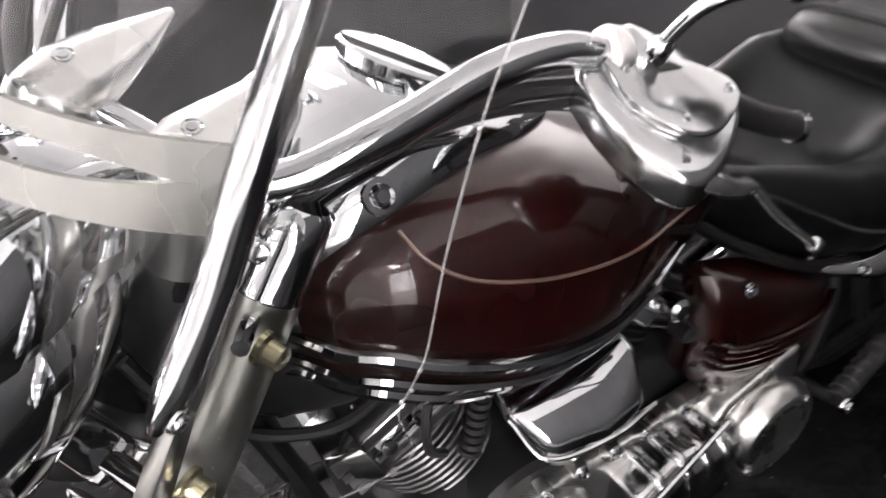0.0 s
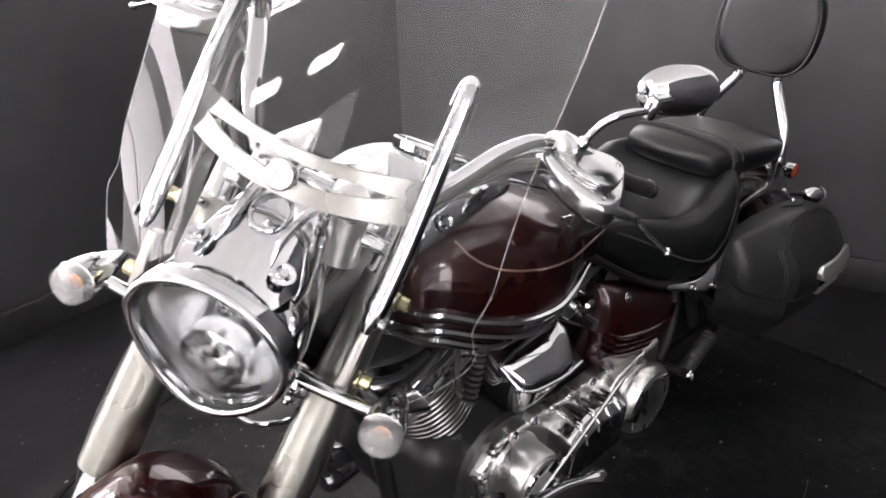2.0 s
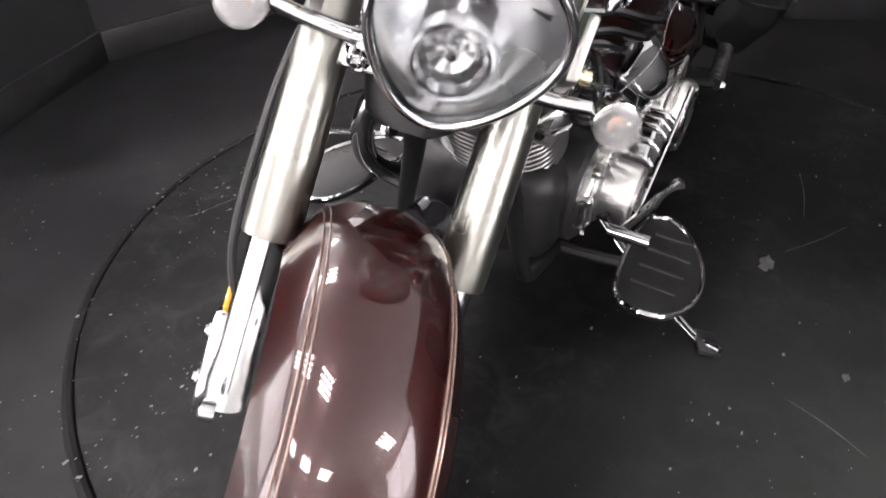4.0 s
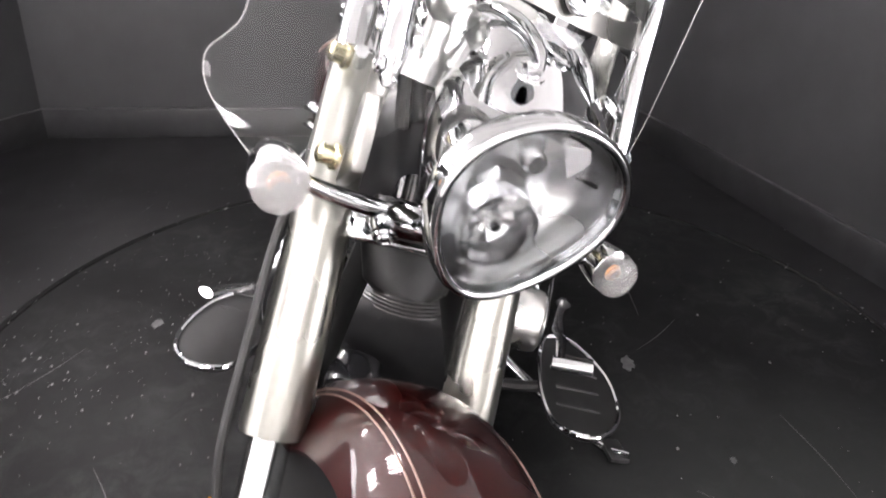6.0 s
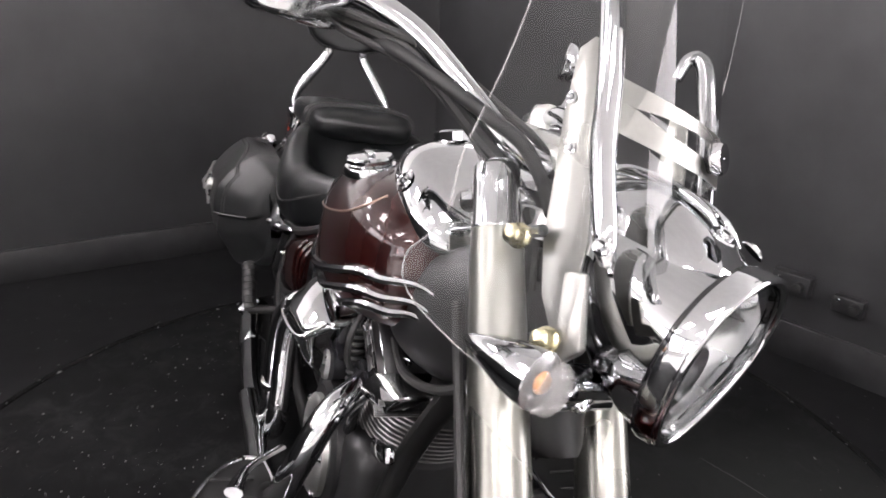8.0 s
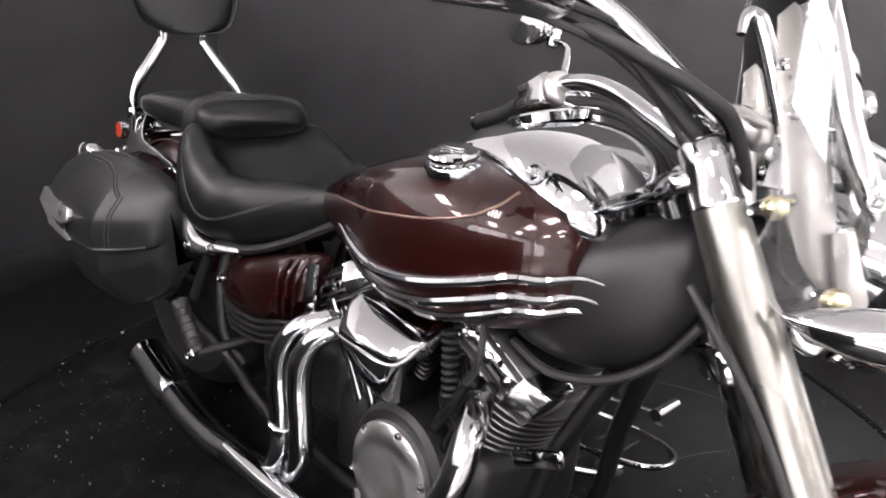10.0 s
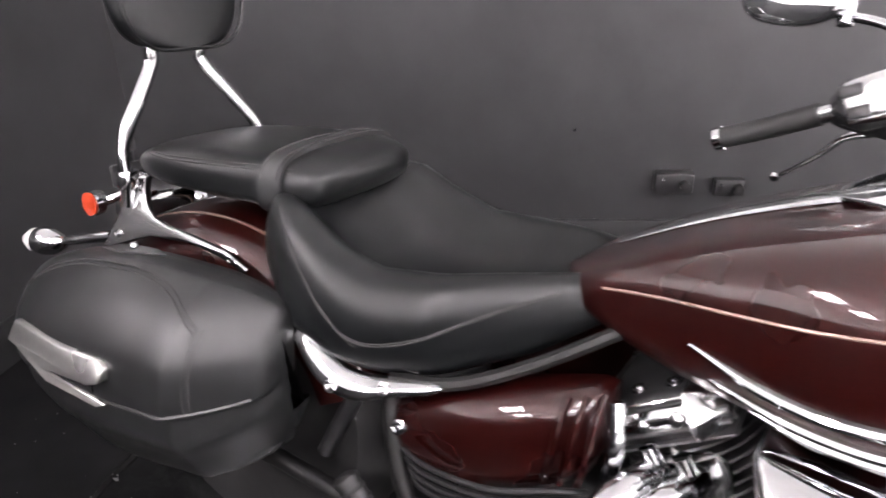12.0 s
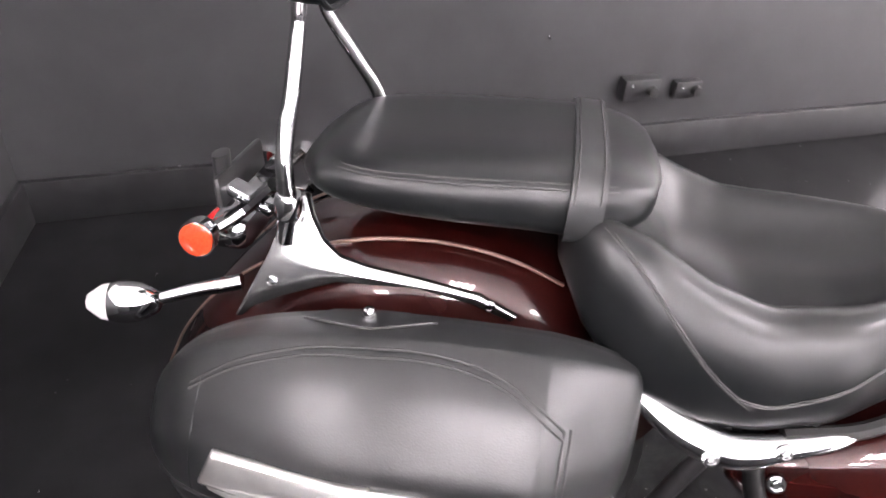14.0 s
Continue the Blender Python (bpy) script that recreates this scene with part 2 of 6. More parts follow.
def lathe(profile, origin=(0, 0, 0), axis=(0, 0, 1), n=24, squash=1.0):
    """A turned piece: (radius, height) rows along the axis."""
    ax = Vector(axis).normalized()
    m = Matrix.Translation(origin) @ ax.to_track_quat("Z", "Y").to_matrix().to_4x4()
    rings = []
    for r, h in profile:
        rings.append([m @ Vector((max(r, 1e-4) * math.cos(a), squash * max(r, 1e-4) * math.sin(a), h)) for a in np.linspace(0, 2 * math.pi, n, endpoint=False)])
    return loft(rings)


def box(c, s, bevel=0.004, rot=None, seg=2):
    bm = bmesh.new()
    bmesh.ops.create_cube(bm, size=1.0)
    bmesh.ops.scale(bm, vec=s, verts=bm.verts)
    if bevel:
        bmesh.ops.bevel(bm, geom=list(bm.edges), offset=min(bevel, 0.49 * min(s)), segments=seg, affect="EDGES", profile=0.5)
    m = Matrix.Translation(c)
    if rot:
        m = m @ Euler([radians(a) for a in rot]).to_matrix().to_4x4()
    bmesh.ops.transform(bm, matrix=m, verts=bm.verts)
    return bm


def prism(outline, a, b, put):
    """A plate: an outline in two coordinates, from depth a to depth b; put maps (u, v, depth) to a place."""
    n = len(outline)
    verts = [put(u, v, a) for u, v in outline] + [put(u, v, b) for u, v in outline]
    faces = [tuple(range(n)), tuple(range(2 * n - 1, n - 1, -1))]
    faces += [(i, (i + 1) % n, n + (i + 1) % n, n + i) for i in range(n)]
    bm = mesh_of(verts, faces)
    bmesh.ops.recalc_face_normals(bm, faces=bm.faces)
    return bm


def rounded(bm, w, seg=2):
    bmesh.ops.bevel(bm, geom=[e for e in bm.edges if e.is_manifold and e.calc_face_angle(0) > 0.5], offset=w, segments=seg, affect="EDGES", profile=0.5)
    return bm


def hull(points, bevel=0.006, seg=2):
    """A faceted casting: the convex hull of its corners with softened edges."""
    bm = bmesh.new()
    for q in points:
        bm.verts.new(q)
    res = bmesh.ops.convex_hull(bm, input=bm.verts)
    bmesh.ops.delete(bm, geom=[g for g in res["geom_interior"] if isinstance(g, bmesh.types.BMVert)], context="VERTS")
    bmesh.ops.dissolve_limit(bm, angle_limit=radians(4), verts=bm.verts, edges=bm.edges)
    bmesh.ops.recalc_face_normals(bm, faces=bm.faces)
    return rounded(bm, bevel, seg)


def section(x, yc, zb, zt, hw, p=2.4, n=28, waist=0.5, top_p=None):
    """A closed ring across x: superellipse between zb and zt, widest at the waist."""
    zm = zb + (zt - zb) * waist
    out = []
    for a in np.linspace(0, 2 * math.pi, n, endpoint=False):
        c, s = math.cos(a), math.sin(a)
        q = (top_p or p) if s > 0 else p
        y = hw * math.copysign(abs(c) ** (2 / q), c)
        z = math.copysign(abs(s) ** (2 / q), s)
        z = zm + (z * (zt - zm) if z > 0 else z * (zm - zb))
        out.append((x, yc + y, z))
    return out


def table(rows, steps):
    """Smooth rows of numbers along their first column to more stations."""
    return smooth_path(rows, steps)


def bolt(c, axis, r=0.006, h=0.006):
    return lathe([(r * 0.5, h), (r * 0.6, h * 0.55), (r, h), (r * 1.02, h * 0.5), (r * 1.5, h * 0.4), (r * 1.6, 0)], c, axis, n=12)


BODY = [False]
FRONT = None


def fit_to_view(bm):
    """Widens and lifts the body parts to line up with the camera's view."""
    for v in bm.verts:
        x, y, z = v.co
        wide = 0.034 if x > -0.4 else min(0.064, 0.034 - 0.06 * (x + 0.4))
        v.co.y = y + math.copysign(wide * min(1.0, abs(y) / 0.08), y)
        v.co.z = z + max(0.020, min(0.066, 0.050 + 0.030 * x))


def part(name, bm, material, parent, label="", xf=None, sharp=40, kind=""):
    if xf is not None:
        bmesh.ops.transform(bm, matrix=xf, verts=bm.verts)
    if BODY[0] and xf is not FRONT:
        fit_to_view(bm)
    me = bpy.data.meshes.new(name)
    bm.to_mesh(me)
    bm.free()
    me.materials.append(material)
    me.shade_smooth()
    me.set_sharp_from_angle(angle=radians(sharp))
    ob = new(name, me)
    ob.parent = parent
    return tagged(ob, label=label, kind=kind)


def thing(name, label, category, group="", kind="", m=None):
    ob = new(name)
    ob.empty_display_size = 0.1
    if m is not None:
        ob.matrix_basis = m
    return tagged(ob, label, category, group, kind)


def solid(name, bm, material, label, category="", group="", kind="", sharp=40):
    me = bpy.data.meshes.new(name)
    bm.to_mesh(me)
    bm.free()
    me.materials.append(material)
    me.shade_smooth()
    me.set_sharp_from_angle(angle=radians(sharp))
    return tagged(new(name, me), label, category, group, kind)


# ---- the booth ----
FLOOR_Z = -0.012
RING_C, RING_R = (-0.007, 0.150), 1.270
CORNERS = [(1.30, -1.72), (-0.50, -2.25), (-1.42, -1.92), (-2.14, 0.781), (0.82, 2.235)]
# wall tops are out of view; heights set to admit or block light
WALL_H = [1.28, 1.28, 1.28, 2.10]


def wall_strip(a, b, z0, z1, thick, out):
    """An upright slab from plan point a to b; out is how far its face stands inside the line."""
    a, b = Vector((*a, 0)), Vector((*b, 0))
    t = (b - a).normalized()
    nrm = Vector((-t.y, t.x, 0))
    if (Vector((0, 0, 0)) - a).dot(nrm) < 0:
        nrm = -nrm
    p = [a + nrm * out, b + nrm * out, b - nrm * thick, a - nrm * thick]
    return prism([(0, 0), (1, 0), (2, 0), (3, 0)], z0, z1, lambda u, v, d: tuple(p[int(u)] + Vector((0, 0, d))))


solid("floor", box((-0.35, -0.28, FLOOR_Z - 0.05), (5.2, 5.2, 0.1), 0), FLOORBLACK, "black painted booth floor with dust and scuffs", kind="structure")
solid("floor_showroom", box((2.5, 0, FLOOR_Z - 0.056), (13.0, 13.0, 0.1), 0), SHOWFLOOR, "pale grey showroom floor out of view", kind="structure")
for i in range(len(CORNERS) - 1):
    solid("wall_%d" % (i + 1), wall_strip(CORNERS[i], CORNERS[i + 1], FLOOR_Z, WALL_H[i], 0.08, 0.0), WALLPAINT, "dark grey painted booth wall", kind="structure")
    solid("baseboard_%d" % (i + 1), rounded(wall_strip(CORNERS[i], CORNERS[i + 1], FLOOR_Z, 0.125, -0.001, 0.022), 0.005), BASEPAINT, "dark grey baseboard along the booth wall", kind="structure")
# unseen showroom shell, added to bounce light and fill the chrome
solid("wall_showroom_front", box((8.95, 0, 1.6), (0.1, 13, 3.4), 0), SHOWWALL, "plain light showroom wall out of view", kind="structure")
solid("wall_showroom_side", box((2.5, -6.45, 1.6), (13, 0.1, 3.4), 0), SHOWWALL, "plain light showroom wall out of view", kind="structure")
solid("wall_showroom_side", box((2.5, 6.45, 1.6), (13, 0.1, 3.4), 0), SHOWWALL, "plain light showroom wall out of view", kind="structure")
solid("wall_showroom_back", box((-3.95, 0, 1.6), (0.1, 13, 3.4), 0), SHOWWALL, "plain showroom wall out of view behind the booth", kind="structure")
solid("ceiling", box((2.5, 0, 3.36), (13, 13, 0.1), 0), CEIL, "grey painted showroom ceiling out of view", kind="structure")

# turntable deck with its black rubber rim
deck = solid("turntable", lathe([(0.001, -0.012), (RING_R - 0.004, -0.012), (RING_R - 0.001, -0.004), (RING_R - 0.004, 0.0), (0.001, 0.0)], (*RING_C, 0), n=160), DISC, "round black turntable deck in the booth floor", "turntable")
rim_pts = [(RING_C[0] + (RING_R + 0.013) * math.cos(a), RING_C[1] + (RING_R + 0.013) * math.sin(a), -0.009) for a in np.linspace(0, 2 * math.pi, 160)]
part("rim", sweep(rim_pts, 0.014, n=8, smooth=False, caps=False), RIMRUBBER, deck, "worn black rubber edge strip")

# glowing window panels on unseen walls, added for fill light and reflections
def glow_window(name, cx, cy, along_x, low=0.6, high=2.9, pane=None):
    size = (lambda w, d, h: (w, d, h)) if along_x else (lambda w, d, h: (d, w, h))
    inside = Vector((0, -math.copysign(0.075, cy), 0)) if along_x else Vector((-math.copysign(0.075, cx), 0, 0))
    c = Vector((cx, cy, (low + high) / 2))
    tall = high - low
    t = thing(name, "unseen glowing window panel in a light frame, added for light", "window", kind="structure")
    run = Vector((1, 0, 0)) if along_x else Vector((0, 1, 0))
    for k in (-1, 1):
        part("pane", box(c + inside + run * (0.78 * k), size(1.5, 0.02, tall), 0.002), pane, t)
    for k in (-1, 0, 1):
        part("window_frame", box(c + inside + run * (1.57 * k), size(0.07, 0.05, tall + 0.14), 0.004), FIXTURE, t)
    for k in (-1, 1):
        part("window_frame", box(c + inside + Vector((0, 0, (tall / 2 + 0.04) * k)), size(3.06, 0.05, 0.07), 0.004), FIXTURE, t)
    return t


# places and strengths tuned to the sheen wanted on windshield and chrome
GLOW_WINDOWS = [(8.9, 4.2, False, 0.6, 2.9, ADDED_GLOW_DIM), (-3.9, 4.3, False, 0.6, 2.9, ADDED_GLOW),
           (-0.3, -6.4, True, 0.6, 2.9, ADDED_GLOW), (3.4, -6.4, True, 0.6, 2.9, ADDED_GLOW_SOFT), (7.1, -6.4, True, 0.6, 2.9, ADDED_GLOW),
           (-2.2, 6.4, True, 0.6, 2.9, ADDED_GLOW_DIM), (1.9, 6.4, True, 0.10, 2.9, ADDED_GLOW)]
for k, (wx, wy, along_x, low, high, pane) in enumerate(GLOW_WINDOWS):
    glow_window("window_%d" % (k + 1), wx, wy, along_x, low, high, pane)

# ceiling lights
LIGHTS = [(x, y) for x in (-2.6, -0.2, 2.2, 4.6, 7.0) for y in (-5.0, -2.6, -0.2, 2.2, 4.6) if not (x < 1.0 and -1.0 < y < 1.0) and (x, y) not in ((-2.6, 2.2), (-0.2, 2.2), (2.2, 2.2), (4.6, -5.0), (7.0, -5.0), (7.0, -2.6), (4.6, 4.6), (7.0, 4.6), (-2.6, 4.6))]


def ceiling_light(x, y):
    t = thing("ceiling_light", "white fluorescent ceiling light with four bare tubes", "ceiling light", "ceiling lights", m=Matrix.Translation((x, y, 3.30)))
    part("housing", box((0, 0, -0.02), (0.62, 1.20, 0.05), 0.01), FIXTURE, t)
    for k in (-0.225, -0.075, 0.075, 0.225):
        part("tube", sweep([(k, -0.57, -0.065), (k, 0.57, -0.065)], 0.022, n=8, smooth=False), TUBE, t, "glowing fluorescent tube")
    return t


first = ceiling_light(*LIGHTS[0])
for x, y in LIGHTS[1:]:
    copy_thing(first, Matrix.Translation((x, y, 3.30)))

# dust, crumbs and scuff flakes on the floor
def flakes(spots, rng, lo, hi, z):
    verts, faces = [], []
    for x, y in spots:
        r = rng.uniform(lo, hi) * rng.choice((0.6, 0.8, 1.0, 1.6))
        k0, n, a0 = len(verts), rng.randint(4, 6), rng.uniform(0, 6)
        st = rng.uniform(1.0, 2.2)
        for i in range(n):
            a = a0 + 2 * math.pi * i / n
            q = r * rng.uniform(0.6, 1.2)
            verts.append((x + q * st * math.cos(a), y + q * math.sin(a), z))
        verts.append((x, y, z + r * 0.5))
        faces += [(k0 + i, k0 + (i + 1) % n, k0 + n) for i in range(n)]
    return mesh_of(verts, faces)


rng = random.Random(7)
spots = []
for k in range(46):
    cx, cy = rng.uniform(-1.9, 1.2), rng.uniform(-1.7, 1.7)
    for q in range(rng.randint(4, 22)):
        spots.append((rng.gauss(cx, 0.12), rng.gauss(cy, 0.12)))
for k in range(420):
    spots.append((rng.uniform(-1.9, 1.25), rng.uniform(-1.7, 1.75)))
for k in range(24):
    cx, cy = rng.uniform(-0.9, 1.0), rng.uniform(-1.15, -0.35)
    for q in range(rng.randint(8, 26)):
        spots.append((rng.gauss(cx, 0.09), rng.gauss(cy, 0.09)))
on = [p for p in spots if math.hypot(p[0] - RING_C[0], p[1] - RING_C[1]) < RING_R - 0.02]
off = [p for p in spots if math.hypot(p[0] - RING_C[0], p[1] - RING_C[1]) > RING_R + 0.04 and p[0] > -1.8]
solid("dust", flakes(on, rng, 0.0007, 0.0026, 0.0004), DUST, "pale dust and crumbs on the turntable deck", "dust", kind="stuff")
solid("dust", flakes(off, rng, 0.0007, 0.002, FLOOR_Z + 0.0004), DUST, "pale dust on the booth floor", "dust", kind="stuff")
rim_spots = []
for k in range(240):
    a = rng.uniform(0, 2 * math.pi)
    q = RING_R + rng.choice((-0.006, -0.003, 0.013, 0.028)) + rng.gauss(0, 0.003)
    rim_spots.append((RING_C[0] + q * math.cos(a), RING_C[1] + q * math.sin(a)))
ledge = []
for i in range(1, len(CORNERS) - 1):
    a_, b_ = Vector(CORNERS[i]), Vector(CORNERS[i + 1])
    way = (b_ - a_).normalized()
    inward = Vector((-way.y, way.x)) if Vector((-way.y, way.x)).dot(-a_) > 0 else Vector((way.y, -way.x))
    for k in range(26):
        q = a_ + (b_ - a_) * rng.uniform(0.03, 0.97) + inward * rng.uniform(0.004, 0.018)
        ledge.append((q.x, q.y))
solid("ledge_dust", flakes(ledge, rng, 0.0010, 0.0030, 0.1255), DUST, "pale flecks of dust lying on the baseboard's ledge", "dust", kind="stuff")
solid("rim_crumbs", flakes(rim_spots, rng, 0.0010, 0.0034, 0.0052), DUST, "pale crumbs caught along the rubber rim", "dust", kind="stuff")
for cx, cy, r in ((-0.10, 0.59, 0.022), (0.24, 0.80, 0.008), (-0.05, -0.72, 0.016)):
    n = 18
    ring = [(cx + r * rng.uniform(0.55, 1.1) * 1.7 * math.cos(2 * math.pi * i / n), cy + r * rng.uniform(0.55, 1.1) * math.sin(2 * math.pi * i / n)) for i in range(n)]
    solid("scuff_mark", prism(ring, 0.0003, 0.0012, lambda u, v, d: (u, v, d)), SCUFF, "small pale paint scuff on the turntable deck", "scuff mark")
for x0, y0, a, ln in ((0.05, 0.95, 20, 0.30), (-0.35, 0.75, -35, 0.22), (0.35, 0.70, 60, 0.18), (-0.6, 0.6, 10, 0.25), (0.1, -0.85, -20, 0.25), (0.5, -0.6, 40, 0.2)):
    d = Vector((math.cos(radians(a)), math.sin(radians(a)), 0))
    p0 = Vector((x0, y0, 0.0003))
    w = Vector((-d.y, d.x, 0))
    solid("scratch", sweep([p0, p0 + d * ln * 0.5 + w * 0.006, p0 + d * ln], [0.0004, 0.0011, 0.0004], n=4, flat=0.4), SCUFF, "thin pale scratch in the deck paint", "scratch")

# small black boxes on the booth wall
WA, WB = Vector((-2.00, 0.85, 0)), Vector((0.30, 1.98, 0))
WT = (WB - WA).normalized()
WN = Vector((WT.y, -WT.x, 0))


def wall_box(s0, z, w, h, d, label):
    m = Matrix.Translation(WA + WT * s0 + Vector((0, 0, z)))
    m = m @ Matrix(((WT.x, WN.x, 0, 0), (WT.y, WN.y, 0, 0), (0, 0, 1, 0), (0, 0, 0, 1)))
    t = thing("wall_outlet", label, "outlet", "outlets on the booth wall", m=m)
    part("body", box((0, d / 2, 0), (w, d, h), 0.006), BASEPAINT, t)
    part("plug", lathe([(0.018, 0), (0.016, 0.02), (0.001, 0.022)], (0.25 * w, d, 0.0), (0, 1, 0), n=14), RUBBER, t, "black plug in the outlet")
    part("screw", bolt((-0.3 * w, d, 0.25 * h), (0, 1, 0), 0.004, 0.003), CHROME, t)
    return t


wall_box(1.74, 0.275, 0.13, 0.075, 0.05, "black electrical box screwed to the booth wall")
wall_box(1.93, 0.255, 0.10, 0.06, 0.035, "small black electrical box on the booth wall")
solid("wall_screw", lathe([(0.006, 0), (0.005, 0.003), (0.001, 0.004)], WA + WT * 1.40 + Vector((0, 0, 0.455)), WN, n=10), CHROME, "bright screw head in the booth wall", "screw")

# ---- the motorcycle ----
LEAN = -8.26
bike = thing("motorcycle", "maroon and chrome cruiser motorcycle leaning on its side stand", "motorcycle", m=pose(0, 0, 0, LEAN, 0, 0))
RAKE, STEER = 30.5, 34.0
HEAD = Vector((0.59, 0, 0.815))
UPAXIS = Vector((-math.sin(radians(RAKE)), 0, math.cos(radians(RAKE))))
RISE = Vector((0, 0, 0.065))
FRONT = Matrix.Translation(HEAD + RISE) @ Matrix.Rotation(radians(STEER), 4, UPAXIS) @ Matrix.Translation(-HEAD)


def fork_pt(h, b=0.0, a=0.04):
    """A place in the straight-ahead front end: h along the steering axis, a ahead of it, b to the left."""
    r = radians(RAKE)
    return (HEAD.x + a * math.cos(r) - h * math.sin(r), b, HEAD.z + a * math.sin(r) + h * math.cos(r))


def fpart(name, bm, material, label="", parent=None):
    return part(name, bm, material, parent or bike, label, xf=FRONT)


BODY[0] = True
# tank: x, bottom, top, half width, waist
TANK = [(-0.215, 0.684, 0.708, 0.020, 0.5), (-0.175, 0.664, 0.732, 0.070, 0.5), (-0.06, 0.622, 0.790, 0.122, 0.48), (0.046, 0.600, 0.832, 0.160, 0.46), (0.15, 0.588, 0.864, 0.196, 0.45),
        (0.25, 0.586, 0.884, 0.210, 0.45), (0.35, 0.600, 0.888, 0.204, 0.45), (0.43, 0.625, 0.876, 0.182, 0.46), (0.48, 0.650, 0.850, 0.150, 0.48), (0.505, 0.690, 0.82, 0.11, 0.5)]
TS = table(TANK, 5)
fuel_tank = part("fuel_tank", loft([section(x, 0, zb, zt, hw, p=2.6, n=48, waist=w, top_p=3.2) for x, zb, zt, hw, w in TS]), PAINT, bike, "glossy maroon teardrop fuel tank")


def tank_at(x, z, off=0.0):
    """A place on the tank's left side at x and height z, off metres proud."""
    r = [np.interp(x, [q[0] for q in TS], [q[k] for q in TS]) for k in range(1, 5)]
    zb, zt, hw, w = r
    zm = zb + (zt - zb) * w
    q = 3.2 if z > zm else 2.6
    s = min(0.98, abs((z - zm) / ((zt - zm) if z > zm else (zm - zb))))
    y = hw * (1 - s ** q) ** (1 / q)
    return (x, y + off, z)


STRIP_Z = [[(0.00, 0.692), (0.09, 0.670), (0.18, 0.667), (0.29, 0.684), (0.39, 0.714), (0.45, 0.735)],
           [(0.03, 0.655), (0.12, 0.638), (0.21, 0.636), (0.30, 0.652), (0.39, 0.683), (0.45, 0.704)],
           [(0.08, 0.628), (0.15, 0.611), (0.22, 0.607), (0.31, 0.624), (0.39, 0.655), (0.45, 0.680)]]
STRIP_END = [[(0.520, 0.105, 0.750), (0.560, 0.072, 0.742)], [(0.520, 0.103, 0.720), (0.565, 0.070, 0.710)], [(0.515, 0.098, 0.697), (0.555, 0.070, 0.686)]]
for s in (1, -1):
    for k in range(3):
        pts = [tank_at(x, z, 0.005) for x, z in [(u, v + 0.007) for u, v in STRIP_Z[k]]] + [tank_at(0.485, STRIP_Z[k][-1][1] + 0.009, 0.006)] + STRIP_END[k]
        bm = sweep([(x, y * s, z) for x, y, z in pts], [0.002, 0.0075, 0.008, 0.0085, 0.0085, 0.0085, 0.008, 0.006, 0.001], n=8, per=6)
        part("chrome_strip", bm, CHROME, fuel_tank, "slim chrome styling strip")
    pin = [(-0.13, 0.722), (-0.08, 0.733), (-0.03, 0.742), (0.05, 0.752), (0.13, 0.764), (0.21, 0.778), (0.29, 0.793), (0.36, 0.812), (0.40, 0.835), (0.415, 0.858)]
    bm = sweep([(x, y * s, z) for x, y, z in [tank_at(x, z, 0.0003) for x, z in pin]], 0.0022, n=6, per=6)
    part("pinstripe", bm, PIN, fuel_tank)
spine = [(x, 0, np.interp(x, [q[0] for q in TS], [q[2] for q in TS]) + 0.002) for x in np.linspace(-0.15, 0.2, 12)]
part("spine", sweep(spine, [0.006, 0.014, 0.017, 0.02, 0.022], n=12, flat=0.35), CHROME, fuel_tank, "chrome spine along the tank")
cap = part("fuel_cap", lathe([(0.046, -0.020), (0.047, -0.010), (0.044, -0.004), (0.038, -0.003), (0.040, 0.002), (0.041, 0.008), (0.038, 0.012), (0.022, 0.0145), (0.001, 0.015)], (0.276, -0.146, 0.880), (0.0, -0.20, 1), n=28), CHROME, fuel_tank, "round chrome fuel cap")
part("key_flap", box((0.276, -0.150, 0.8965), (0.045, 0.014, 0.006), 0.002, (9, 0, 0)), CHROME, cap)

# chrome instrument console over the tank's nose
CON = [(0.115, 0.862, 0.868, 0.022), (0.16, 0.858, 0.890, 0.052), (0.22, 0.852, 0.918, 0.078), (0.30, 0.845, 0.943, 0.104), (0.37, 0.828, 0.950, 0.124), (0.43, 0.806, 0.935, 0.128), (0.48, 0.792, 0.900, 0.116), (0.515, 0.792, 0.860, 0.088), (0.53, 0.80, 0.83, 0.05)]
console = part("instrument_console", loft([section(x, 0, zb, zt, hw, p=2.6, n=40, waist=0.35, top_p=2.2) for x, zb, zt, hw in table(CON, 4)]), CHROME, bike, "domed chrome instrument console")
part("speedometer", lathe([(0.058, -0.01), (0.060, 0.004), (0.056, 0.008), (0.050, 0.006)], (0.31, 0, 0.944), (-0.35, 0, 1), n=32), CHROME, console, "chrome ring of the speedometer")
part("dial", lathe([(0.050, 0.0), (0.049, 0.004), (0.001, 0.004)], (0.31, 0, 0.946), (-0.35, 0, 1), n=32), DIALWHITE, console)
for s in (1, -1):
    part("console_bolt", bolt((0.42, 0.120 * s, 0.885), (0, s, 0.5), 0.012, 0.008), CHROME, console)

# black neck cover between tank and fork
BODY[0] = False
NECK = [(0.395, 0.668, 0.835, 0.135), (0.42, 0.655, 0.855, 0.148), (0.47, 0.648, 0.880, 0.148), (0.53, 0.652, 0.898, 0.128), (0.585, 0.676, 0.915, 0.102), (0.63, 0.722, 0.925, 0.070), (0.655, 0.780, 0.915, 0.040), (0.662, 0.82, 0.89, 0.015)]
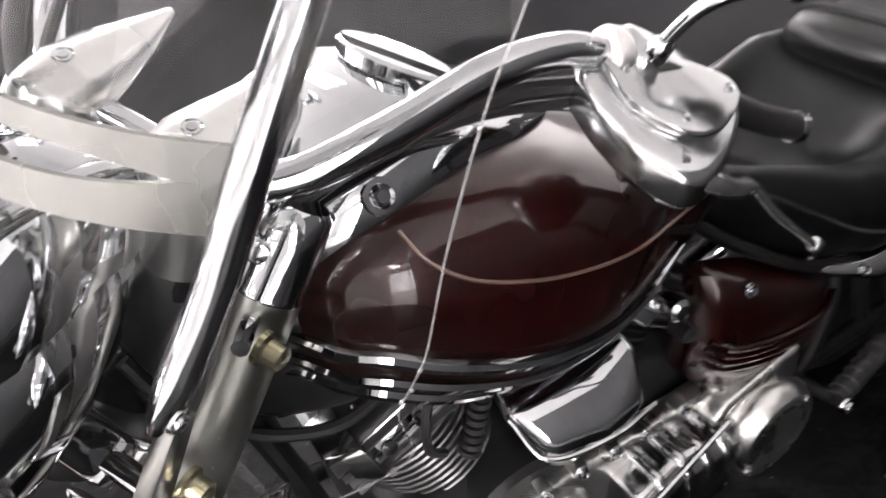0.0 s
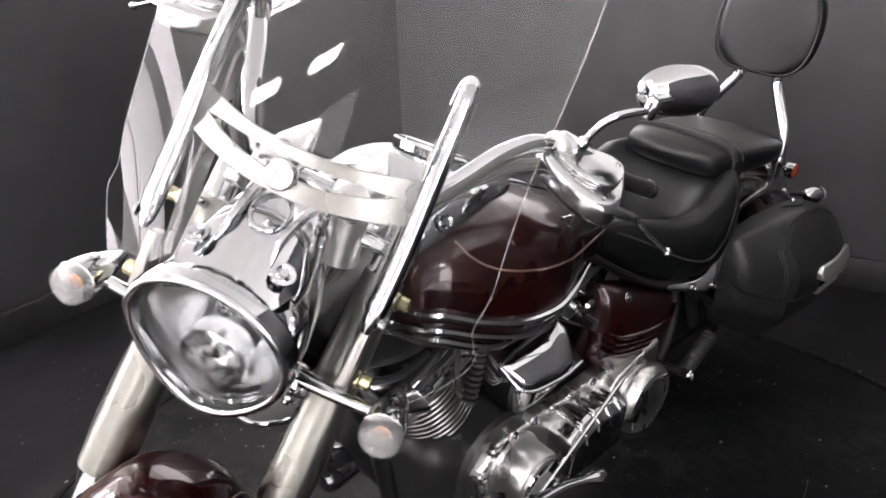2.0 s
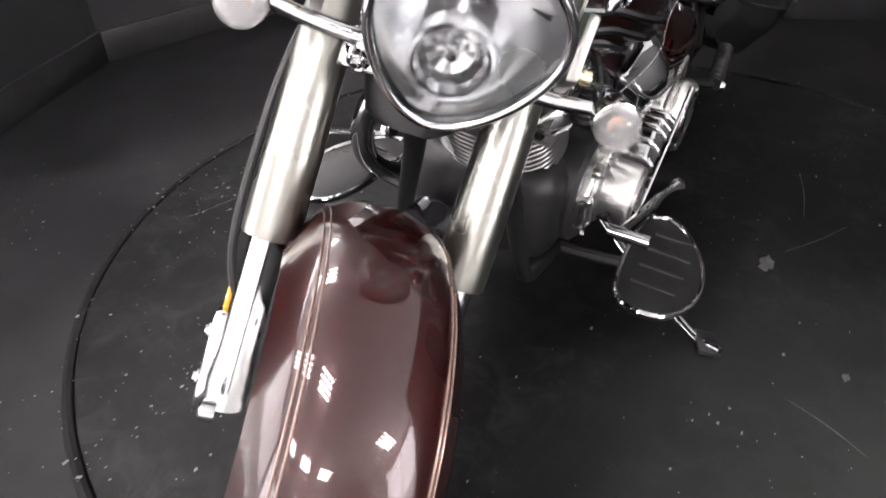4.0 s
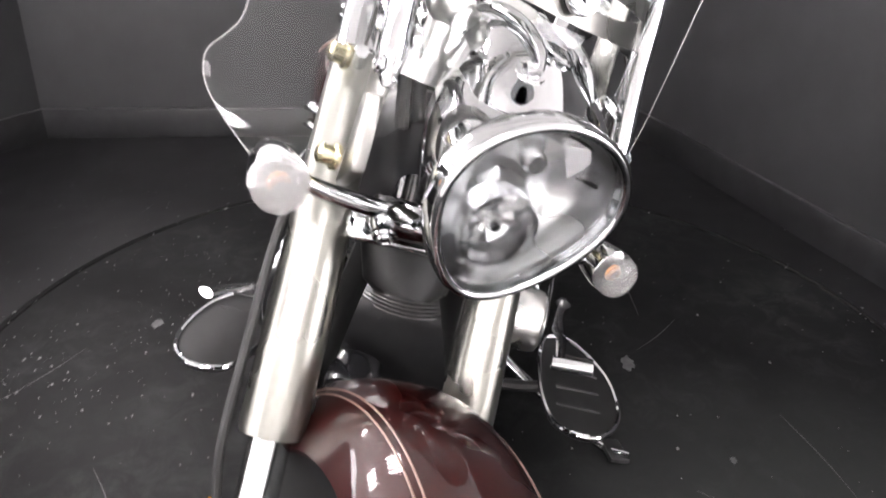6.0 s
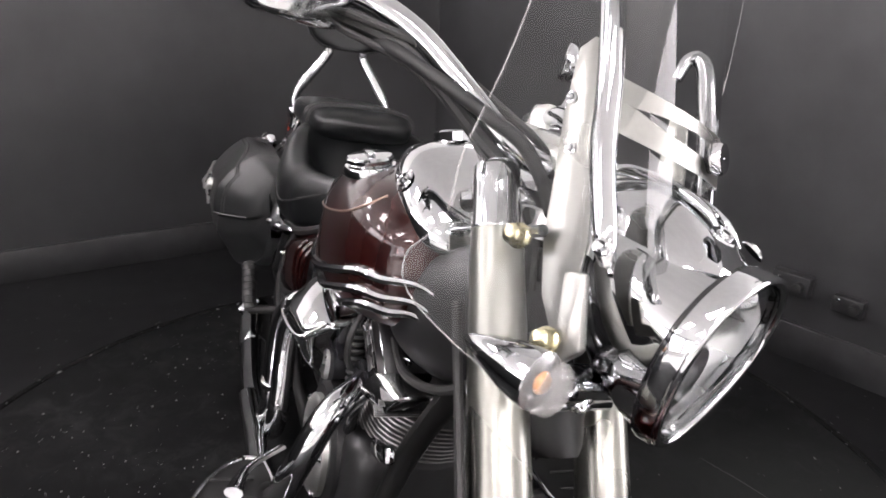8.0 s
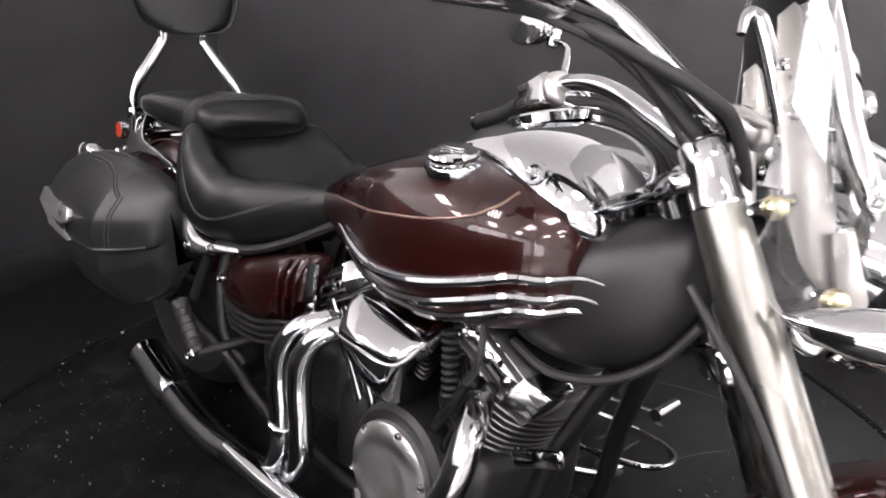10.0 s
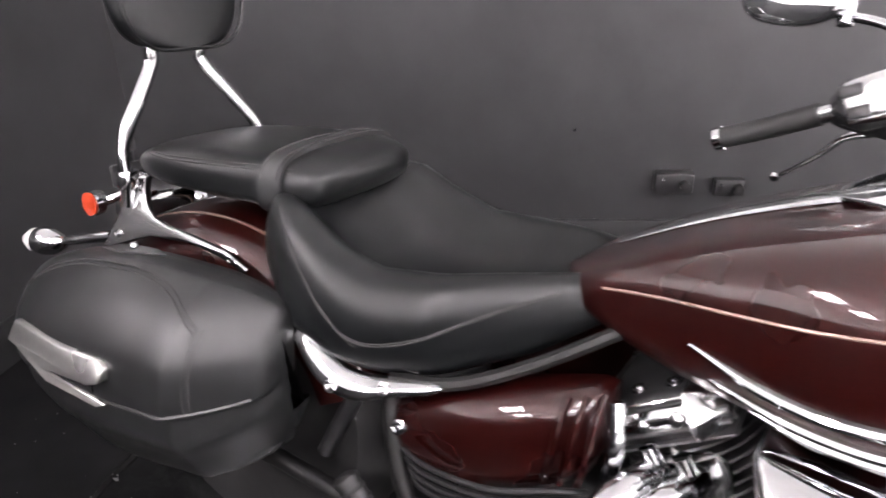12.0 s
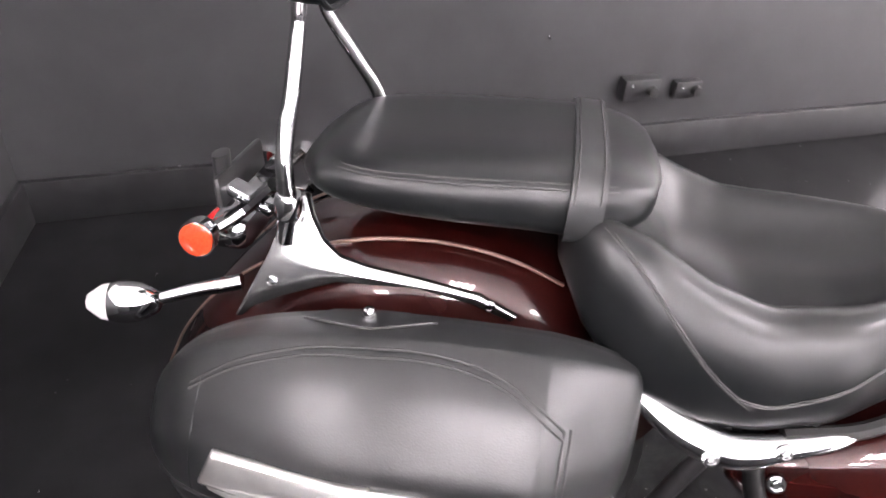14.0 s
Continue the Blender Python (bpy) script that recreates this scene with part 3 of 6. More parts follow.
neck = part("neck_cover", loft([section(x, 0, zb, zt, hw, p=3.0, n=40, waist=0.5, top_p=2.6) for x, zb, zt, hw in table(NECK, 4)]), SATINBLACK, bike, "bulging black frame neck cover")
for s in (1, -1):
    part("edge_roll", sweep([(0.40, 0.120 * s, 0.664), (0.47, 0.122 * s, 0.646), (0.53, 0.106 * s, 0.650), (0.585, 0.084 * s, 0.674), (0.63, 0.060 * s, 0.718), (0.66, 0.036 * s, 0.775)], 0.008, n=8), RUBBER, neck, "black rubber edge strip under the cover")
BODY[0] = True
part("horn_cover", box((0.50, -0.105, 0.44), (0.10, 0.02, 0.03), 0.008, (0, -25, 0)), CHROME, bike)

# seat
def seat_row(x):
    """Foot, middle of the bowl, rim and half width of the seat at x."""
    bot = np.interp(x, [-0.70, -0.66, -0.60, -0.50, -0.42, -0.33, -0.23, -0.085], [0.705, 0.638, 0.571, 0.543, 0.538, 0.552, 0.590, 0.676])
    mid = np.interp(x, [-0.70, -0.665, -0.63, -0.58, -0.52, -0.42, -0.30, -0.20, -0.085], [0.755, 0.762, 0.742, 0.690, 0.642, 0.618, 0.634, 0.676, 0.726])
    rim = np.interp(x, [-0.70, -0.66, -0.60, -0.53, -0.45, -0.36, -0.25, -0.17, -0.085], [0.760, 0.780, 0.768, 0.728, 0.700, 0.704, 0.716, 0.721, 0.727])
    hw = np.interp(x, [-0.70, -0.66, -0.60, -0.52, -0.45, -0.35, -0.22, -0.12, -0.085], [0.090, 0.146, 0.183, 0.203, 0.205, 0.185, 0.112, 0.056, 0.036])
    return bot, mid, rim, hw


SEAT_SIDE = ((0.70, 0.0), (0.93, 0.10), (1.0, 0.40), (0.97, 0.72), (0.84, 0.95), (0.66, 1.0))


def seat_side(x, v, s):
    """The seat's flank at x, v of the way from foot to rim, on side s, a little proud."""
    bot, mid, rim, hw = seat_row(x)
    u = np.interp(v, [q[1] for q in SEAT_SIDE], [q[0] for q in SEAT_SIDE])
    return (x, (hw * u + 0.0012) * s, bot + (rim - bot) * v + 0.0008)


def seat_bm():
    rows = []
    for x in np.linspace(-0.70, -0.085, 32):
        bot, mid, rim, hw = seat_row(x)
        ring = [(x, -hw * u, bot + (rim - bot) * v) for u, v in SEAT_SIDE]
        ring += [(x, hw * u, mid + (rim - mid) * (abs(u) / 0.6) ** 3.2) for u in (-0.52, -0.3, 0, 0.3, 0.52)]
        ring += [(x, hw * u, bot + (rim - bot) * v) for u, v in SEAT_SIDE[::-1]] + [(x, 0, bot - 0.02 * (rim - bot))]
        rows.append(smooth_path(np.array(ring + ring[:1]), 3)[:-1])
    return loft(rows)


seat = part("seat", seat_bm(), LEATHER, bike, "black vinyl bucket rider seat")
for s in (1, -1):
    for off in (0.0, 0.022):
        down = [(-0.655, 0.985), (-0.63, 0.93), (-0.60, 0.84), (-0.56, 0.72), (-0.52, 0.58), (-0.48, 0.44), (-0.44, 0.30), (-0.40, 0.19), (-0.36, 0.10)]
        part("stitch_line", sweep([seat_side(x, v - off, s) for x, v in down], 0.0015, n=5), STITCH, seat, "double stitched seam")
        fore = [(-0.475, 0.42), (-0.44, 0.40), (-0.40, 0.42), (-0.35, 0.50), (-0.30, 0.60), (-0.24, 0.72), (-0.19, 0.80)]
        part("stitch_line", sweep([seat_side(x, v - off, s) for x, v in fore], 0.0015, n=5), STITCH, seat, "double stitched seam")
    part("seat_rail", sweep([(-0.40, 0.185 * s, 0.548), (-0.30, 0.165 * s, 0.560), (-0.20, 0.125 * s, 0.602), (-0.10, 0.085 * s, 0.662)], 0.011, n=8), FRAMEBLACK, bike)
    # chrome trim under the seat with two bolts
    trim_rows = [(-0.640, 0.632, 0.004), (-0.615, 0.606, 0.012), (-0.575, 0.576, 0.018), (-0.525, 0.548, 0.022), (-0.475, 0.532, 0.020), (-0.43, 0.532, 0.018), (-0.385, 0.542, 0.013), (-0.335, 0.551, 0.009), (-0.316, 0.554, 0.003)]
    rings = []
    for x, z, h in table(trim_rows, 4):
        y = 0.198 - 0.012 * (abs(x + 0.45) / 0.15) ** 2
        rings.append([(x, (y + 0.013 * math.cos(a) * min(1.0, h / 0.012) - 0.55 * (z + h * math.sin(a) - 0.535)) * s, z + h * math.sin(a)) for a in np.linspace(0, 2 * math.pi, 16, endpoint=False)])
    trim = part("seat_trim", loft(rings), CHROME, bike, "convex chrome trim under the seat")
    for x, z in ((-0.485, 0.526), (-0.40, 0.540)):
        part("bolt", bolt((x, (0.209 - 0.55 * (z - 0.535)) * s, z), (0, s, 0.5), 0.007, 0.006), POLISHED, trim)

PIL = [(-0.585, 0.782, 0.804, 0.04), (-0.605, 0.756, 0.822, 0.085), (-0.66, 0.734, 0.836, 0.106), (-0.75, 0.738, 0.833, 0.110), (-0.85, 0.740, 0.827, 0.108), (-0.95, 0.746, 0.819, 0.100), (-1.01, 0.755, 0.808, 0.080), (-1.045, 0.760, 0.785, 0.045)]
pillion = part("pillion_seat", loft([section(x, 0, zb, zt, hw, p=3.2, n=36, waist=0.45, top_p=2.8) for x, zb, zt, hw in table(PIL, 4)]), LEATHER, bike, "black vinyl pillion pad")


def band(x0, x1, grow):
    rr = []
    for x in np.linspace(x0, x1, 5):
        r = [np.interp(-x, [-q[0] for q in PIL], [q[k] for q in PIL]) for k in (1, 2, 3)]
        rr.append(section(x, 0, r[0] - grow, r[1] + grow, r[2] + grow, p=3.2, n=36, waist=0.45, top_p=2.8))
    return loft(rr)


strap = part("strap", band(-0.658, -0.700, 0.0085), BAGSKIN, pillion, "raised black grab strap")
for x in (-0.664, -0.694):
    r = [np.interp(-x, [-q[0] for q in PIL], [q[k] for q in PIL]) for k in (1, 2, 3)]
    part("stitch_line", sweep(section(x, 0, r[0] - 0.009, r[1] + 0.009, r[2] + 0.009, p=3.2, n=36, waist=0.45, top_p=2.8)[1:18], 0.0014, n=5), STITCH, strap, "edge stitching")
def pad_at(x, z, off):
    """The pad's side at x and height z (given as a share of its height)."""
    zb, zt, hw = [np.interp(-x, [-q[0] for q in PIL], [q[k] for q in PIL]) for k in (1, 2, 3)]
    zm = zb + (zt - zb) * 0.45
    zz = zb + (zt - zb) * z
    f = abs(zz - zm) / (zt - zm)
    return (x, hw * (1 - f ** 2.8) ** (1 / 2.8) + off, zz)


for s in (1, -1):
    for dz in (0.0, 0.055):
        part("seam", sweep([(x, y * s, z) for x, y, z in [pad_at(x, 0.74 + dz + 0.10 * max(0, -x - 0.93) / 0.09, 0.0005) for x in np.linspace(-1.02, -0.60, 14)]], 0.0016, n=6), STITCH, pillion, "double stitched seam")

BODY[0] = False
# wheels
RA, FA = Vector((-0.83, 0, 0.33)), Vector((1.052, 0, 0.267))


def wheel(name, c, r, w, rim_r, xf, label):
    f = (lambda bm: bm) if xf is None else (lambda bm: (bmesh.ops.transform(bm, matrix=xf, verts=bm.verts), bm)[1])
    tyre = part(name, f(lathe([(rim_r, -w * 0.42), (rim_r + 0.03, -w * 0.5), (r - 0.05, -w * 0.5), (r - 0.02, -w * 0.36), (r - 0.003, -w * 0.15), (r, 0), (r - 0.003, w * 0.15), (r - 0.02, w * 0.36), (r - 0.05, w * 0.5), (rim_r + 0.03, w * 0.5), (rim_r, w * 0.42)], c, (0, 1, 0), n=64)), RUBBER, bike, label)
    part("rim", f(lathe([(rim_r - 0.035, -w * 0.3), (rim_r + 0.012, -w * 0.42), (rim_r + 0.012, -w * 0.36), (rim_r - 0.02, -w * 0.2), (rim_r - 0.02, w * 0.2), (rim_r + 0.012, w * 0.36), (rim_r + 0.012, w * 0.42), (rim_r - 0.035, w * 0.3)], c, (0, 1, 0), n=64)), POLISHED, tyre)
    part("hub", f(lathe([(0.02, -0.09), (0.05, -0.07), (0.045, 0), (0.05, 0.07), (0.02, 0.09)], c, (0, 1, 0), n=24)), POLISHED, tyre)
    for k in range(6):
        a = k * math.pi / 3
        d = Vector((math.cos(a), 0, math.sin(a)))
        e = Vector((math.cos(a + 0.22), 0, math.sin(a + 0.22)))
        part("spoke", f(join(sweep([c + d * 0.04, c + d * (rim_r - 0.02)], 0.013, n=8, smooth=False, flat=0.8), sweep([c + e * 0.04, c + e * (rim_r - 0.02)], 0.011, n=8, smooth=False, flat=0.8))), POLISHED, tyre)
    return tyre


wheel("rear_wheel", RA, 0.33, 0.19, 0.215, None, "wide black rear tyre on a cast wheel")
wheel("front_wheel", FA, 0.333, 0.13, 0.240, FRONT, "black front tyre on a cast wheel")


def fender_bm(c, r, hw, a0, a1, drop, n=36, flare=0.0):
    rings = []
    for a in np.linspace(radians(a0), radians(a1), n):
        ring = []
        rr = r + flare * max(0, (a - radians(a0)) / radians(a1 - a0) - 0.6)
        for u in np.linspace(-1, 1, 15):
            k = rr - drop * abs(u) ** 2.6
            ring.append((c.x + k * math.cos(a), hw * math.copysign(abs(u) ** 0.8, u), c.z + k * math.sin(a)))
        for u in np.linspace(1, -1, 15):
            k = rr - 0.006 - drop * abs(u) ** 2.6
            ring.append((c.x + k * math.cos(a), (hw - 0.006) * math.copysign(abs(u) ** 0.8, u), c.z + k * math.sin(a)))
        rings.append(ring)
    return loft(rings)


BODY[0] = True
rear_fender = part("rear_fender", fender_bm(Vector((-0.87, 0, 0.30)), 0.402, 0.100, 20, 195, 0.11), PAINT, bike, "glossy maroon rear fender")
for s in (1, -1):
    arc = [(-0.87 + 0.399 * math.cos(radians(a)), 0.058 * s, 0.30 + 0.392 * math.sin(radians(a))) for a in range(62, 172, 10)]
    part("pinstripe", sweep(arc, 0.0022, n=6), PIN, rear_fender)
front_fender = part("front_fender", fender_bm(FA, 0.344, 0.124, 2, 168, 0.10), PAINT, bike, "glossy maroon front fender", xf=FRONT)
for s in (1, -1):
    for off in (0.079, 0.086):
        k = 0.3445 - 0.10 * (off / 0.124) ** 3.25
        arc = [(FA.x + k * math.cos(radians(a)), off * s, FA.z + k * math.sin(radians(a))) for a in range(4, 166, 6)]
        part("pinstripe", sweep(arc, 0.0014, n=6), PIN, front_fender, xf=FRONT)

# saddlebags
BAG = [(-0.58, 0.44, 0.6, 0.18, 0.22), (-0.585, 0.4, 0.618, 0.175, 0.24), (-0.6, 0.37, 0.632, 0.172, 0.262), (-0.645, 0.335, 0.648, 0.17, 0.3), (-0.688, 0.315, 0.657, 0.17, 0.334), (-0.705, 0.31, 0.659, 0.17, 0.341), (-0.76, 0.305, 0.662, 0.17, 0.341), (-0.86, 0.3, 0.664, 0.17, 0.342), (-0.96, 0.304, 0.656, 0.172, 0.338), (-1.05, 0.318, 0.634, 0.174, 0.32), (-1.11, 0.33, 0.606, 0.18, 0.298), (-1.145, 0.345, 0.578, 0.186, 0.272), (-1.168, 0.375, 0.544, 0.192, 0.25), (-1.178, 0.42, 0.513, 0.2, 0.235)]
LID = 0.205


def bag_ring(x, zb, zt, yi, yo):
    """Across the bag: flat flap on top, sloped lid, upright lower lid, body set back below the joint."""
    w, h = yo - yi, min(1.0, (zt - zb) / 0.38)
    return [(x, y, z) for y, z in ((yi, zb), (yi, zb + 0.5 * (zt - zb)), (yi, zt - 0.02 * h), (yi + 0.03 * w, zt - 0.003), (yi + 0.25 * w, zt), (yi + 0.42 * w, zt - 0.004 * h), (yi + 0.70 * w, zt - 0.045 * h), (yi + 0.93 * w, zt - 0.100 * h), (yo, zt - 0.135 * h), (yo + 0.002, zt - 0.17 * h), (yo, zt - LID * h), (yo - 0.010, zt - (LID + 0.006) * h), (yo - 0.013, zt - (LID + 0.016) * h), (yo - 0.014, zt - 0.27 * h), (yo - 0.045, zb + 0.06 * h), (yo - 0.075, zb + 0.008), (yi + 0.4 * w, zb))]


def bag_row(x):
    return [np.interp(-x, [-q[0] for q in BAG], [q[k] for q in BAG]) for k in range(1, 5)]


def bag_at(x, k, o=0.0):
    """The outer skin at x; k counts the section's corners from the inner foot; o stands proud."""
    r = bag_ring(x, *bag_row(x))
    i = int(k)
    p = Vector(r[i]).lerp(Vector(r[i + 1]), k - i)
    t = Vector(r[i + 1]) - Vector(r[i])
    return p + Vector((0, -t.z, t.y)).normalized() * o


for s in (1, -1):
    rr = []
    for r in table(BAG, 4):
        q = bag_ring(*r)
        rr.append(smooth_path(q + q[:1], 3)[:-1])
    bm = loft(rr)
    bmesh.ops.scale(bm, vec=(1, s, 1), verts=bm.verts)
    bmesh.ops.recalc_face_normals(bm, faces=bm.faces)
    bag = part("saddlebag", bm, BAGSKIN, bike, "black leather-covered hard saddlebag", sharp=55)
    side = lambda x, k, o=0.0: (x, bag_at(x, k, o).y * s, bag_at(x, k, o).z)
    for dk in (5.0, 5.16):
        part("seam", sweep([side(x, dk + (1.1 if x < -0.88 else 2.1) * (abs(x + 0.88) / 0.25) ** 3.0, 0.0022) for x in np.linspace(-1.105, -0.672, 26)], 0.0019, n=6), STITCH, bag, "double stitched seam")
    part("lid_edge", sweep([side(x, 10.0, 0.0005) for x in np.linspace(-1.145, -0.598, 22)], 0.0042, n=6), BAGSKIN, bag, "raised welt where the lid closes")
    for dx in (0.0, 0.008):
        part("front_seam", sweep([side(-0.672 + dx, k, 0.0018) for k in np.linspace(6.2, 9.9, 16)], 0.0017, n=6), STITCH, bag, "double stitched seam")
    part("rear_fold", sweep([side(-1.09, k, 0.0006) for k in np.linspace(5.4, 9.9, 10)], 0.002, n=6), BAGSKIN, bag)
    tab = part("snap_tab", prism([(-0.99, 0.0), (-0.955, -0.013), (-0.91, -0.021), (-0.865, -0.013), (-0.83, 0.0), (-0.865, 0.014), (-0.91, 0.018), (-0.955, 0.014)], 0.0, 0.004, lambda u, v, d: (u, (0.190 - v) * s, np.interp(-u, [-q[0] for q in BAG], [q[2] for q in BAG]) - 0.001 + d - 0.5 * max(0, -v) * 0.1)), BAGSKIN, bag, "stitched leather snap tab")
    part("tab_stitch", sweep([(u, (0.190 - v) * s, np.interp(-u, [-q[0] for q in BAG], [q[2] for q in BAG]) + 0.003) for u, v in ((-0.985, -0.002), (-0.955, -0.0135), (-0.91, -0.0215), (-0.865, -0.0135), (-0.835, -0.002))], 0.0018, n=6), STITCH, tab)
    part("snap", lathe([(0.009, 0), (0.009, 0.004), (0.006, 0.008), (0.001, 0.009)], (-0.912, 0.184 * s, 0.664), (0, 0.2 * s, 1), n=16), CHROME, tab, "chrome snap button")
    # chrome latch of two bars meeting at the back
    skin = lambda u, v, d: (u, (np.interp(-u, [-q[0] for q in BAG], [q[4] for q in BAG]) + d) * s, v)
    latch = part("latch", rounded(prism([(-1.068, 0.508), (-1.055, 0.545), (-1.03, 0.548), (-0.90, 0.547), (-0.815, 0.545), (-0.800, 0.532), (-0.803, 0.512), (-0.825, 0.506), (-0.93, 0.506)], -0.004, 0.008, lambda u, v, d: skin(u, v, d + (0.42 * (0.548 - v) if d > 0 else 0.0))), 0.004, 3), CASTALU, bag, "wide chrome latch bar")
    part("latch_bar", rounded(prism([(-1.066, 0.505), (-0.95, 0.486), (-0.825, 0.470), (-0.815, 0.463), (-0.83, 0.458), (-0.95, 0.472), (-1.06, 0.492)], -0.004, 0.008, lambda u, v, d: skin(u, v, d + (0.5 * (0.505 - v - 0.18 * (u + 1.066)) if d > 0 else 0.0))), 0.003), CASTALU, latch, "thin lower latch bar")
    part("latch_slot", prism([(-1.03, 0.502), (-0.84, 0.500), (-0.84, 0.479), (-0.95, 0.489)], -0.004, 0.006, skin), GLOSSBLACK, latch)

# backrest on two chrome posts
POST = [(-1.048, 0.087, 0.690), (-1.046, 0.087, 0.712), (-1.042, 0.088, 0.742), (-1.048, 0.086, 0.800), (-1.052, 0.060, 0.872), (-1.058, 0.035, 0.940), (-1.058, 0.033, 0.965), (-1.058, 0.033, 1.02)]
for s in (1, -1):
    post = part("backrest_post", sweep([(x + (0.05 * max(0.0, min(1.0, (0.94 - z) / 0.14)) if s > 0 else 0.0), y * s, z) for x, y, z in POST], [0.012, 0.013, 0.0125, 0.011, 0.010, 0.009, 0.009, 0.009], n=12), CHROME, bike, "bent chrome backrest post")
    part("collar", lathe([(0.016, -0.016), (0.018, -0.012), (0.018, 0.012), (0.016, 0.016)], (-1.0425 + (0.05 if s > 0 else 0), 0.088 * s, 0.742), (0, 0, 1), n=16), CHROME, post)
    outline = [(-1.052, 0.742), (-1.058, 0.705), (-1.072, 0.665), (-1.106, 0.586), (-1.095, 0.588), (-1.082, 0.602), (-1.042, 0.622), (-0.974, 0.648), (-0.87, 0.652), (-0.80, 0.640), (-0.745, 0.622), (-0.737, 0.630), (-0.79, 0.652), (-0.871, 0.665), (-0.935, 0.672), (-0.974, 0.680), (-0.998, 0.698), (-1.015, 0.722), (-1.026, 0.744)]
    bracket = part("backrest_bracket", rounded(prism(outline, 0.088, 0.098, lambda u, v, d: (u, (d - 0.35 * (v - 0.66)) * s, v)), 0.003), POLISHED, bike, "chrome fender bracket of the backrest")
    for x, z in ((-1.060, 0.638), (-0.775, 0.640)):
        part("rivet", bolt((x, (0.098 - 0.35 * (z - 0.66)) * s, z), (0, s, 0.35), 0.005, 0.004), CHROME, bracket)
    part("fender_rail", sweep([(-0.752, 0.112 * s, 0.596), (-0.70, 0.120 * s, 0.562), (-0.66, 0.140 * s, 0.560), (-0.63, 0.175 * s, 0.600)], 0.009, n=8), CHROME, bike)
BODY[0] = False
PADR = [(0.992, 0.060), (1.002, 0.100), (1.03, 0.132), (1.08, 0.148), (1.14, 0.150), (1.19, 0.140), (1.225, 0.115), (1.24, 0.06)]
rings = []
for z, hw in table(PADR, 4):
    rings.append([(-1.045 - 0.10 * (z - 1.0) + 0.032 * math.copysign(abs(math.sin(a)) ** 0.7, math.sin(a)), hw * math.copysign(abs(math.cos(a)) ** 0.8, math.cos(a)), z) for a in np.linspace(0, 2 * math.pi, 28, endpoint=False)])
pad = part("backrest_pad", loft(rings), LEATHER, bike, "black vinyl backrest pad")
part("piping", sweep([(-1.014 - 0.10 * (z - 1.0), y, z) for z, y in [(q[0], q[1] * 0.98) for q in PADR] + [(q[0], -q[1] * 0.98) for q in PADR[::-1]] + [(PADR[0][0], PADR[0][1])]], 0.004, n=6, per=4), LEATHER, pad, "black piping round the pad")

BODY[0] = True
# tail end: signals, reflectors, plate holder
for s in (1, -1):
    c = Vector((-1.245, 0.132 * s, 0.588))
    ax = Vector((-0.95, 0.25 * s, -0.02)).normalized()
    sig = part("rear_signal", lathe([(0.001, -0.042), (0.014, -0.036), (0.026, -0.014), (0.029, 0.006), (0.028, 0.018), (0.022, 0.036), (0.010, 0.052), (0.001, 0.056)], c, ax, n=24), CHROME, bike, "chrome bullet rear turn signal")
    part("lens", lathe([(0.0285, 0.008), (0.0235, 0.0365), (0.0112, 0.0545), (0.001, 0.0585)], c, ax, n=24), FROST, sig)
    part("stalk", sweep([c - ax * 0.02, (-1.17, 0.105 * s, 0.603), (-1.11, 0.085 * s, 0.615)], [0.008, 0.010, 0.012], n=10), CHROME, sig)
    refl = part("side_reflector", lathe([(0.024, -0.01), (0.026, -0.004), (0.026, 0.004)], (-1.172, 0.078 * s, 0.668), (0, s, 0.05), n=24), CHROME, bike)
    part("lens", lathe([(0.0235, 0.003), (0.0235, 0.006), (0.016, 0.009), (0.001, 0.010)], (-1.172, 0.078 * s, 0.668), (0, s, 0.05), n=24), REDLENS, refl, "orange-red round reflector")
    part("tail_bar", sweep([(-1.165, 0.066 * s, 0.668), (-1.13, 0.045 * s, 0.690), (-1.09, 0.04 * s, 0.730)], 0.010, n=8), CHROME, bike)
tail = part("tail_light", box((-1.155, 0, 0.645), (0.06, 0.10, 0.05), 0.015), CHROME, bike)
part("lens", box((-1.186, 0, 0.645), (0.02, 0.086, 0.036), 0.009), REDDARK, tail, "red tail light lens")
part("plate_holder", box((-1.160, -0.01, 0.715), (0.010, 0.09, 0.045), 0.004, (0, -8, 0)), SATINBLACK, bike, "black plate holder")
part("antenna_stub", sweep([(-1.168, -0.03, 0.68), (-1.172, -0.03, 0.757)], 0.011, n=10, smooth=False), SATINBLACK, bike, "black rubber post")
part("tail_arm", box((-1.125, -0.035, 0.70), (0.075, 0.020, 0.016), 0.004, (0, 25, 0)), CHROME, bike)

